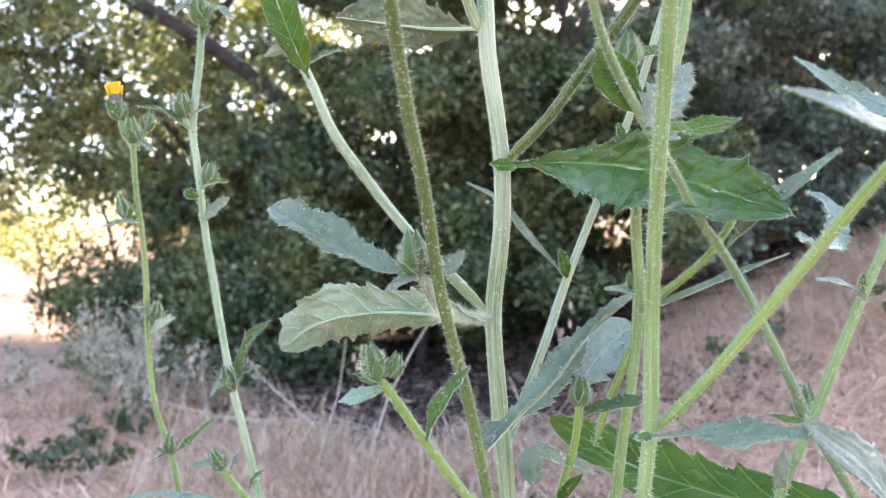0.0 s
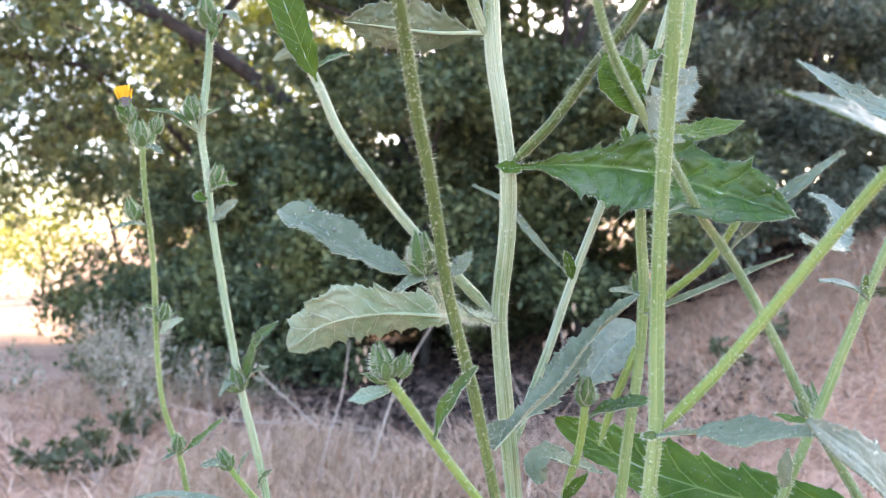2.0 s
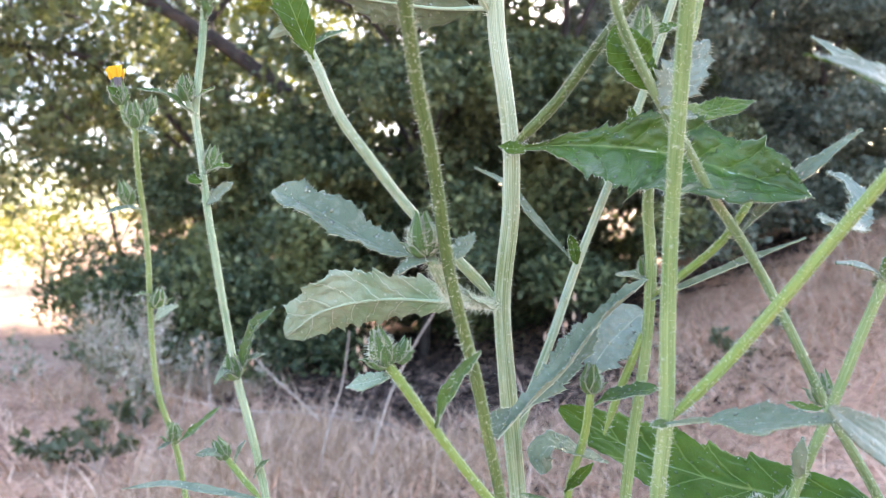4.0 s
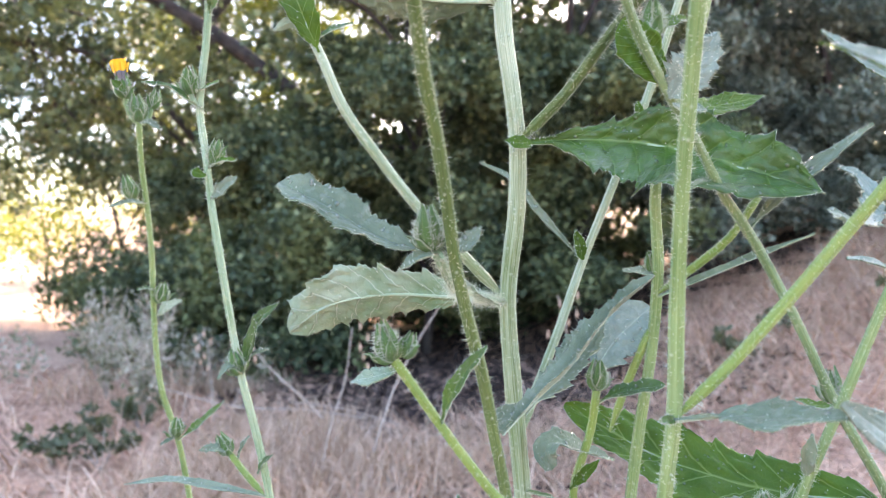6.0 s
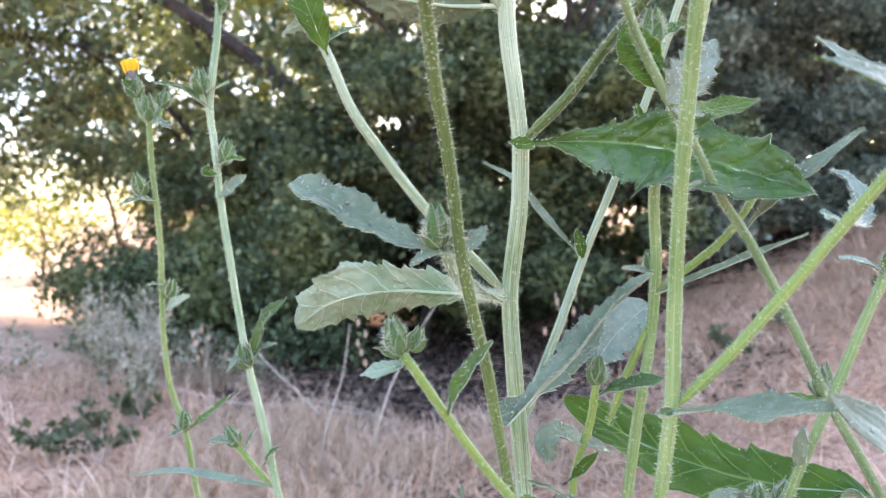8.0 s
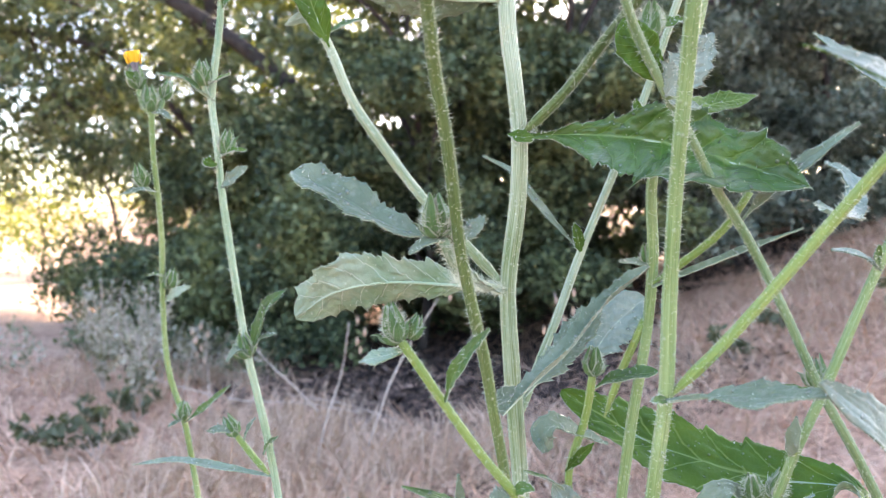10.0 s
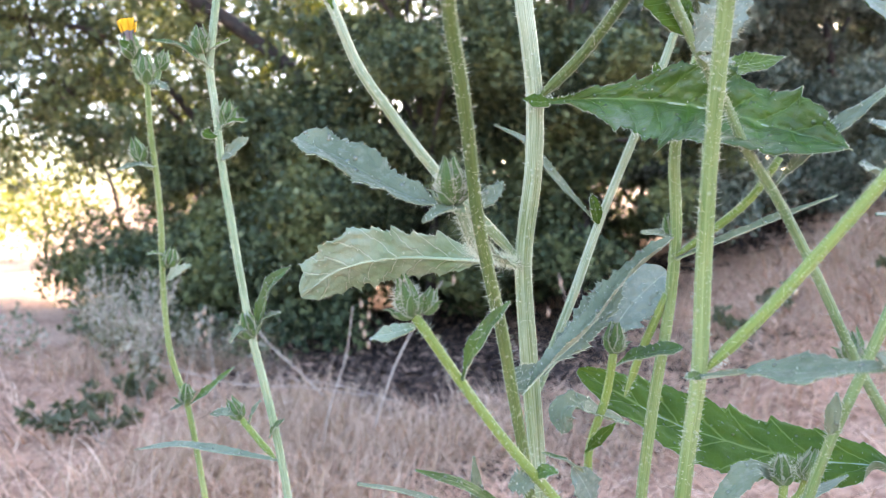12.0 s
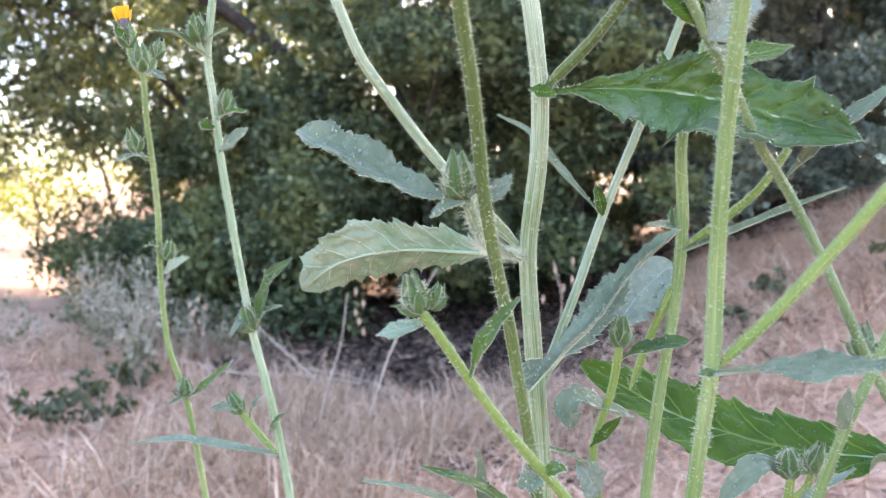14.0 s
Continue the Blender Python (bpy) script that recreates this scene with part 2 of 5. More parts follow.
def stem(plant, points, r0, r1, mat, name="stem", label="", hair=1.0, hair_low=0.55, hair_len=0.00115):
    """A ribbed stem from root to top, with its bristles."""
    length = np.linalg.norm(np.diff(np.array(points), axis=0), axis=1).sum()
    n = max(8, int(length / 0.005))
    line = spline(points, n)
    tan = unit(np.gradient(line, axis=0))
    ref = unit(np.cross(tan, np.array([0.3, 1.0, 0.1])))
    oth = np.cross(tan, ref)
    sides = 28
    ang = np.linspace(0, 2 * math.pi, sides + 1)
    step = np.concatenate([[0], np.linalg.norm(np.diff(line, axis=0), axis=1).cumsum()]) / length
    verts, uvs, faces = [], [], []
    wob = random.uniform(0, 6)
    for k in range(n + 1):
        r = (r0 + (r1 - r0) * step[k]) * (1 + 0.03 * math.sin(step[k] * length * 90 + wob))
        if k < 2 and name == "branch":
            r *= 0.25 + 0.4 * k
        for a in ang:
            twist = 0.8 * math.sin(step[k] * 3 + wob)
            rr = r * (1 + 0.05 * math.cos(7 * a + twist))
            verts.append(line[k] + rr * (math.cos(a) * ref[k] + math.sin(a) * oth[k]))
            uvs.append(((a + twist / 7) / (2 * math.pi), step[k] * length * 20))
    w = sides + 1
    for k in range(n):
        for j in range(sides):
            faces.append((k * w + j, k * w + j + 1, (k + 1) * w + j + 1, (k + 1) * w + j))
    faces.append(tuple(n * w + j for j in range(sides)))
    ob = part(name, mesh_of(name, verts, faces, [mat], uvs=uvs), plant, label)
    seen = [k for k in range(n + 1) if line[k][2] > hair_low]
    if hair and seen:
        count = int(hair * 9000 * length * len(seen) / (n + 1))
        pick = np.random.uniform(min(seen), max(seen) - 0.01, count)
        k = pick.astype(int)
        f = (pick - k)[:, None]
        mid = line[k] * (1 - f) + line[np.minimum(k + 1, n)] * f
        a = np.random.uniform(0, 2 * math.pi, count)[:, None]
        out = np.cos(a) * ref[k] + np.sin(a) * oth[k]
        r = (r0 + (r1 - r0) * step[k])[:, None]
        way = out + 0.25 * tan[k] + np.random.normal(0, 0.22, (count, 3))
        long = hair_len * np.random.gamma(5, 0.2, count).clip(0.35, 1.7)
        part("bristles", cones(mid + out * r * 0.97, way, long, 0.00011, BRISTLE), ob, "stiff whitish bristles", "stuff")
    return ob


def leaf(plant, rib, half, face, top=None, below=None, fold=12.0, teeth=7, tooth=0.16, wave=0.12, stalk=0.16, belly=0.45, bristles=1.0, name="leaf", label="", point=1.6, skew=0.0, quilt=0.05):
    """A toothed, bristly blade along its rib (base to tip). half: half its width; face: where its upper side looks."""
    top, below = top or LEAF_TOP, below or LEAF_PALE
    rib = np.array(rib)
    length = np.linalg.norm(np.diff(rib, axis=0), axis=1).sum()
    nu, nv = max(26, min(150, int(length / 0.0006))), 22
    line = spline(rib, nu)
    tan = unit(np.gradient(line, axis=0))
    up = unit(np.array([face] * (nu + 1), dtype=float))
    up = unit(up - (up * tan).sum(1, keepdims=True) * tan)
    across = np.cross(tan, up)
    phase, kink = random.uniform(0, 6), random.uniform(0.8, 1.25)
    height = [random.uniform(0.45, 1.6) for q in range(80)]
    slope = math.tan(radians(fold))
    grid, uv = [], []
    for k in range(nu + 1):
        u = k / nu
        body = max(0.0, (u - stalk * 0.6) / (1 - stalk * 0.6))
        peak = (belly ** belly) * ((1 - belly) ** (1 - belly))
        w = half * (((body ** belly) * ((1 - body) ** (1 - belly)) / peak) ** point if 0 < body < 1 else 0)
        w = max(w, half * 0.07 * (1 - 0.7 * u), 0.0004)
        for j in range(nv + 1):
            v = 2 * j / nv - 1
            s = 1 if v > 0 else -1
            saw = (u * teeth * kink + (0.35 if s > 0 else 0) + 0.25 * math.sin(u * 9 + phase * s)) % 1.0
            small = (u * teeth * 3.3 + 0.5 * s) % 1.0
            spike = height[int(u * teeth * kink + (0.35 if s > 0 else 0) + 0.25 * math.sin(u * 9 + phase * s) + 2) + (30 if s > 0 else 0)]
            rough = tooth * (0.95 * spike * saw ** 2.2 - 0.32) + 0.3 * tooth * (small ** 2.5 - 0.3)
            cut = 1 + rough * (1 if body > 0.03 else 0) + 0.06 * math.sin(u * 17 + s * 2 + phase) + 0.05 * noise.noise((u * 30, s * 3.0, phase * 5))
            d = abs(v) * w * cut * (1 + skew * s)
            lift = slope * d + wave * half * (abs(v) ** 2) * math.sin(u * teeth * 2.1 + s * 1.3 + phase) * min(1, 5 * u)
            lane = (u * 9 - abs(v) * 1.2) % 1.0
            lift += quilt * w * (abs(math.sin((lane - 0.5) * math.pi)) ** 0.6 - 0.5) * min(1, 3 * abs(v)) * (1.15 - abs(v))
            lift += 0.12 * w * noise.noise((u * 13 + phase * 7, v * 5, phase)) + 0.05 * w * noise.noise((u * 34 + phase * 3, v * 9, phase))
            grid.append(line[k] + across[k] * s * d + up[k] * lift)
            uv.append((u, 0.5 + 0.5 * v))
    grid = np.array(grid)
    w = nv + 1
    thick = 0.00022
    nrm = np.repeat(up, w, axis=0)
    verts = np.vstack([grid + nrm * thick, grid - nrm * thick])
    uvs = uv + uv
    m = len(grid)
    faces, slots = [], []
    for k in range(nu):
        for j in range(nv):
            a, b, c, d = k * w + j, k * w + j + 1, (k + 1) * w + j + 1, (k + 1) * w + j
            faces += [(a, b, c, d), (m + d, m + c, m + b, m + a)]
            slots += [0, 1]
        for j in (0, nv):
            a, d = k * w + j, (k + 1) * w + j
            faces.append((a, d, m + d, m + a) if j == 0 else (d, a, m + a, m + d))
            slots.append(1)
    for k in (0, nu):
        for j in range(nv):
            a, b = k * w + j, k * w + j + 1
            faces.append((b, a, m + a, m + b) if k == 0 else (a, b, m + b, m + a))
            slots.append(1)
    ob = part(name, mesh_of(name, verts, faces, [top, below], slots, uvs), plant, label)
    # midrib, proud of the underside
    nr, ring = nu, 6
    rv, rf = [], []
    thickest = max(0.0003, min(0.0009, half * 0.09))
    for k in range(nr + 1):
        r = thickest * (1 - 0.8 * k / nr)
        for q in range(ring):
            a = q * 2 * math.pi / ring
            rv.append(line[k] - up[k] * r * 0.75 + r * (math.cos(a) * across[k] + math.sin(a) * up[k]))
    for k in range(nr):
        for q in range(ring):
            rf.append((k * ring + q, k * ring + (q + 1) % ring, (k + 1) * ring + (q + 1) % ring, (k + 1) * ring + q))
    part("midrib", mesh_of("midrib", rv, rf, [STEM_GREY], uvs=[(0.1, 0.1)] * len(rv)), ob)
    if bristles:
        count = int(bristles * (80 + 3.0e5 * length * half))
        kk = np.random.randint(2, nu, count)
        jj = np.random.randint(0, w, count)
        rim = np.random.rand(count) < 0.6
        jj[rim] = np.where(np.random.rand(rim.sum()) < 0.5, 0, nv)
        spine = ~rim & (np.random.rand(count) < 0.4)
        jj[spine] = nv // 2
        at = kk * w + jj
        sgn = np.where((np.random.rand(count) < 0.6) & ~spine, 1.0, -1.0)[:, None]
        way = up[kk] * sgn + 0.25 * np.random.normal(size=(count, 3))
        out = across[kk] * np.where(jj > nv / 2, 1, -1)[:, None]
        way = np.where(rim[:, None], out * 1.4 + 0.3 * way + 0.5 * tan[kk], way)
        long = np.where(rim, 0.0009, 0.0006) * np.random.uniform(0.5, 1.5, count)
        foot = np.where(rim, 0.00013, np.where(np.random.rand(count) < 0.3, 0.00034, 0.00018))
        root = grid[at] + np.where(rim[:, None], 0, up[kk] * sgn * thick)
        part("bristles", cones(root, way, long, foot, BRISTLE), ob, "short whitish bristles", "stuff")
    return ob


def bud_radius(u):
    """Urn shape: narrow foot, low belly, closed top."""
    return 0.42 + 1.75 * u - 2.12 * u * u


def bract_mesh(name, height, girth, width, flare, awn):
    """One bract that hugs a bud of unit height: a keeled strip with a pointed tip."""
    nu, nv = 11, 4
    verts, uvs, faces = [], [], []
    for k in range(nu + 1):
        u = k / nu
        h = height * u * (1 - 0.25 * min(1, flare) * u)
        r = girth * bud_radius(min(u, 0.97)) + flare * u ** 1.5
        if u > 0.75:
            r += awn * (u - 0.75)
        w = width * (math.sin(math.pi * min(1, 0.25 + 0.75 * u ** 0.8)) ** 0.9) + 0.012 if u < 1 else 0.0
        for j in range(nv + 1):
            v = 2 * j / nv - 1
            verts.append((v * w, -(r - abs(v) ** 1.5 * w * 0.5) - (0.035 if j == nv // 2 else 0), h))
            uvs.append((0.2 + 0.02 * u, 0.5 + 0.5 * v))
    w1 = nv + 1
    m = len(verts)
    verts += [(x, y + 0.025, z) for x, y, z in verts]
    for k in range(nu):
        for j in range(nv):
            a, b, c, d = k * w1 + j, k * w1 + j + 1, (k + 1) * w1 + j + 1, (k + 1) * w1 + j
            faces += [(a, b, c, d), (m + d, m + c, m + b, m + a)]
        faces += [(k * w1, (k + 1) * w1, m + (k + 1) * w1, m + k * w1), ((k + 1) * w1 + nv, k * w1 + nv, m + k * w1 + nv, m + (k + 1) * w1 + nv)]
    return mesh_of(name, verts, faces, [BRACT], uvs=uvs + uvs)


INNER = bract_mesh("bract", 1.25, 0.52, 0.21, 0.03, 0.35)
OUTER = bract_mesh("outer_bract", 0.92, 0.53, 0.24, 0.30, 1.2)


def bud_core():
    verts, faces, uvs = [(0, 0, -0.06)], [], [(0.2, 0.1)]
    for k in range(1, 9):
        u = k / 8
        r = 0.46 * bud_radius(u)
        for j in range(14):
            a = j * math.pi / 7
            verts.append((r * math.cos(a), r * math.sin(a), u * 1.1 - 0.03))
            uvs.append((0.2, 0.1))
    for j in range(14):
        faces.append((0, 1 + (j + 1) % 14, 1 + j))
        for k in range(7):
            a, b = 1 + k * 14 + j, 1 + k * 14 + (j + 1) % 14
            faces.append((a, b, b + 14, a + 14))
    faces.append(tuple(1 + 7 * 14 + j for j in range(14)))
    return mesh_of("bud", verts, faces, [BRACT], uvs=uvs)


CORE = bud_core()


def bud_bristles():
    n = 620
    h = np.random.uniform(0.02, 1.0, n)
    a = np.floor(np.random.uniform(0, 6, n)) * math.pi / 3 + np.random.normal(0, 0.22, n)
    r = 0.55 * bud_radius(h)
    out = np.stack([np.cos(a), np.sin(a), np.zeros(n)], 1)
    root = out * r[:, None] + np.stack([0 * h, 0 * h, h * 1.15], 1)
    way = out + np.array([0, 0, 0.35]) + np.random.normal(0, 0.25, (n, 3))
    return cones(root, way, np.random.uniform(0.10, 0.30, n), 0.015, BRISTLE)


HAIRS = bud_bristles()


def bud(plant, place, size, lean=(0, 0, 1), label="", outer=5, name="bud", tall=1.0):
    """A closed, bristly flower bud: core, inner bracts, spreading outer bracts."""
    turn = Vector(lean).normalized().to_track_quat("Z", "Y").to_matrix().to_4x4()
    m = Matrix.Translation(place) @ turn @ Matrix.Rotation(random.uniform(0, 6), 4, "Z") @ Matrix.Diagonal((0.9 * size, 0.9 * size, 0.93 * size * tall, 1))
    ob = part(name, CORE, plant, label)
    ob.matrix_basis = m
    inv = m.inverted()
    pieces = [("bract", INNER, k * math.pi / 3, 1.0 + 0.07 * (k % 2)) for k in range(6)]
    pieces += [("outer_bract", OUTER, k * 2 * math.pi / outer + 0.3, random.uniform(0.75, 1.15)) for k in range(outer)]
    for nm, me, a, s in pieces:
        p = new(nm, me)
        p.parent = ob
        p.matrix_basis = Matrix.Rotation(a, 4, "Z") @ Matrix.Rotation(random.uniform(-0.05, 0.05) if nm == "bract" else random.uniform(-0.1, 0.55), 4, "X") @ Matrix.Diagonal((s, s, s * random.uniform(0.92, 1.08), 1))
    p = tagged(new("bristles", HAIRS), "stiff whitish bristles", kind="stuff")
    p.parent = ob
    return ob


# ---- ground ----
def ground_z(x, y):
    """Flat track, with a bank that climbs to the right and a low hill far behind."""
    x, y = np.asarray(x, dtype=float), np.asarray(y, dtype=float)
    near = np.clip((x - 0.45) / 3.2, 0, None)
    bank = 1.35 * near ** 1.15 / (1 + 0.28 * near ** 2)
    bank = bank * np.clip((y + 1.5) / 4.0, 0.15, 1)
    far = 2.6 / (1 + np.exp(-(np.hypot(x * 0.6, y) - 34) / 6))
    rough = 0.018 * np.sin(x * 2.3 + 1.1 * np.sin(y * 1.7)) * np.sin(y * 2.1 + 0.6) + 0.008 * np.sin(x * 7.1 + y * 3.3) * np.sin(y * 6.2 - x * 2)
    return bank + far + rough * np.clip(np.hypot(x, y) / 1.0, 0, 1)


def make_ground():
    near = np.concatenate([-np.geomspace(400, 7.5, 30), np.arange(-7.4, 7.5, 0.1), np.geomspace(7.6, 400, 30)])
    deep = np.concatenate([-np.geomspace(400, 2.2, 20), np.arange(-2, 11, 0.1), np.geomspace(11.2, 600, 40)])
    gx, gy = np.meshgrid(near, deep)
    verts = np.stack([gx, gy, ground_z(gx, gy)], -1).reshape(-1, 3)
    w, h = len(near), len(deep)
    k = (np.arange(h - 1)[:, None] * w + np.arange(w - 1)[None]).ravel()
    tris = np.concatenate([np.stack([k, k + 1, k + w + 1], 1), np.stack([k, k + w + 1, k + w], 1)])
    m, t, b = shader("dry_ground", 0.95)
    base = ramp(t, noise_of(t, 3.5, 8), [(0.3, (0.449, 0.263, 0.186)), (0.5, (0.612, 0.383, 0.271)), (0.72, (0.724, 0.476, 0.340))])
    fleck = ramp(t, noise_of(t, 38, 8), [(0.40, (0.224, 0.127, 0.093)), (0.58, (0.704, 0.458, 0.332))])
    t.links.new(mix(t, 0.45, base, fleck), b.inputs["Base Color"])
    bump(t, b, noise_of(t, 70, 8), 0.9, 0.02)
    b.inputs["Specular IOR Level"].default_value = 0.2
    ob = new("ground", triangles("ground", verts, tris, m, True))
    return tagged(ob, "pinkish dry ground with trampled straw and litter", "ground", kind="structure")


make_ground()
STRAW = scattered("straw", [(0.0, (0.085, 0.052, 0.042)), (0.12, (0.24, 0.14, 0.095)), (0.30, (0.57, 0.33, 0.215)), (0.7, (0.76, 0.475, 0.33)), (1.0, (0.88, 0.67, 0.50))], 0.8, 0.1)
PALE_STRAW = scattered("bleached_grass", [(0.0, (0.306, 0.194, 0.133)), (0.5, (0.551, 0.379, 0.271)), (1.0, (0.714, 0.537, 0.413))], 0.8, 0.2)
GREY_GREEN = scattered("grey_green_leaves", [(0.0, (0.12, 0.13, 0.08)), (0.5, (0.28, 0.26, 0.19)), (1.0, (0.52, 0.47, 0.38))], 0.8, 0.2)
# brown litter, its tone lowered to include the shade below the shrubs
LITTER = scattered("shade_dark_litter", [(0.0, (0.015, 0.010, 0.009)), (0.6, (0.048, 0.031, 0.025)), (1.0, (0.19, 0.13, 0.10))], 0.9)
OAK = scattered("oak_leaves", [(0.0, (0.018, 0.031, 0.016)), (0.5, (0.054, 0.082, 0.046)), (0.85, (0.12, 0.155, 0.082)), (1.0, (0.25, 0.27, 0.13))], 0.48, 0.17, 0.3, sunlit_tint=(0.19, 0.21, 0.075))
# oak leaves again, paler and greyer to paint in haze and skylight
HAZED_OAK = scattered("hazed_oak_leaves", [(0.0, (0.045, 0.065, 0.05)), (0.5, (0.125, 0.155, 0.125)), (0.85, (0.23, 0.265, 0.21)), (1.0, (0.33, 0.35, 0.27))], 0.45, 0.22, 0.25, sunlit_tint=(0.22, 0.25, 0.18))
SUNNY = scattered("light_leaves", [(0.0, (0.07, 0.10, 0.02)), (0.6, (0.13, 0.16, 0.035)), (1.0, (0.22, 0.22, 0.06))], 0.5, 0.32)
FLUFF = scattered("seed_fluff", [(0.0, (0.22, 0.20, 0.15)), (0.5, (0.42, 0.38, 0.31)), (1.0, (0.70, 0.65, 0.56))], 0.8, 0.25)
WEED = scattered("weed_leaves", [(0.0, (0.045, 0.055, 0.03)), (1.0, (0.14, 0.15, 0.09))], 0.6, 0.15)
BARK = plain("oak_bark", (0.02, 0.015, 0.012), (0.07, 0.055, 0.046), 14, 0.9, detail=8.0)
DRY_STEM = plain("dry_stalk", (0.30, 0.23, 0.18), (0.55, 0.46, 0.38), 30, 0.8)


def blades(name, roots, length, width, lean, mat, bend=0.5):
    """Grass: bent strips of three joints, each with its own way and length."""
    n = len(roots)
    turn = np.random.uniform(0, 2 * math.pi, n)
    flat = np.stack([np.cos(turn), np.sin(turn), 0 * turn], 1)
    side = np.stack([-np.sin(turn), np.cos(turn), 0 * turn], 1)
    tilt = np.abs(np.random.normal(lean, 0.25, n)).clip(0, 1.45)[:, None]
    size = (length * np.random.gamma(4, 0.25, n).clip(0.3, 2.2))[:, None]
    wide = (width * np.random.uniform(0.6, 1.4, n))[:, None]
    pts, at, ang = [], roots.copy(), tilt
    for k in range(4):
        pts.append((at.copy(), wide * (1 - k / 3.3)))
        at = at + size / 3 * (np.sin(ang) * flat + np.cos(ang) * np.array([0, 0, 1.0]))
        ang = ang + bend * np.random.uniform(0, 1, (n, 1))
    rows = [c for p, w in pts for c in (p - side * w / 2, p + side * w / 2)]
    verts = np.stack(rows, 1).reshape(-1, 3)
    pat = np.array([[0, 1, 3], [0, 3, 2], [2, 3, 5], [2, 5, 4], [4, 5, 7], [4, 7, 6]])
    return triangles(name, verts, (np.arange(n)[:, None, None] * 8 + pat).reshape(-1, 3), mat)


def scatter(n, x0, x1, y0, y1, keep=None, clump=0.0):
    p = np.stack([np.random.uniform(x0, x1, n), np.random.uniform(y0, y1, n)], 1)
    if clump:
        centre = np.stack([np.random.uniform(x0, x1, n // 220 + 3), np.random.uniform(y0, y1, n // 220 + 3)], 1)
        p = centre[np.random.randint(0, len(centre), n)] + np.random.normal(0, clump, (n, 2))
    if keep is not None:
        p = p[keep(p[:, 0], p[:, 1])]
    return np.column_stack([p, ground_z(p[:, 0], p[:, 1])])


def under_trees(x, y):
    """Where litter darkened for the thicket's shade covers the ground."""
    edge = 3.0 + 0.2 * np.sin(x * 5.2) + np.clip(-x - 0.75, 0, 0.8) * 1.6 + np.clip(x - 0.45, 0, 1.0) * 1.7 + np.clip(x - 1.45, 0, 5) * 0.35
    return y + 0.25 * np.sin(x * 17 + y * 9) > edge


def leaf_cloud(name, centres, radii, count, size, mat, shell=0.35, flat=0.0):
    """Leaves strewn round clump centres: folded diamonds that look every way."""
    centres, radii = np.asarray(centres, dtype=float), np.asarray(radii, dtype=float)
    pick = np.random.choice(len(centres), count, p=radii[:, 0] ** 2 / (radii[:, 0] ** 2).sum())
    way = unit(np.random.normal(size=(count, 3)))
    dist = np.random.uniform(shell, 1, count) ** 0.6
    c = centres[pick] + way * radii[pick] * dist[:, None] * np.random.uniform(0.8, 1.12, (count, 1))
    a = unit(np.random.normal(size=(count, 3)) + np.array([0, 0, -0.35]))
    b = unit(np.cross(a, np.random.normal(size=(count, 3)) + np.array([0, 0, flat])))
    nrm = np.cross(a, b)
    s = size * np.random.uniform(0.55, 1.35, (count, 1))
    verts = np.stack([c - a * s * 0.5, c + b * s * 0.27 + nrm * s * 0.08, c + a * s * 0.5, c - b * s * 0.27 + nrm * s * 0.08], 1).reshape(-1, 3)
    pat = np.array([[0, 1, 2], [0, 2, 3]])
    return triangles(name, verts, (np.arange(count)[:, None, None] * 4 + pat).reshape(-1, 3), mat)


def limb_mesh(name, points, r0, r1, mat, sides=9):
    n = max(6, 5 * len(points))
    line = spline(points, n)
    tan = unit(np.gradient(line, axis=0))
    ref = unit(np.cross(tan, np.array([0.31, 0.9, 0.2])))
    oth = np.cross(tan, ref)
    verts, faces = [], []
    for k in range(n + 1):
        r = r0 + (r1 - r0) * k / n
        for q in range(sides):
            a = 2 * math.pi * q / sides
            rr = r * (1 + 0.12 * math.sin(3 * a + k) + random.uniform(-0.06, 0.06))
            verts.append(line[k] + rr * (math.cos(a) * ref[k] + math.sin(a) * oth[k]))
    for k in range(n):
        for q in range(sides):
            faces.append((k * sides + q, k * sides + (q + 1) % sides, (k + 1) * sides + (q + 1) % sides, (k + 1) * sides + q))
    faces.append(tuple(n * sides + q for q in range(sides)))
    return mesh_of(name, verts, faces, [mat])


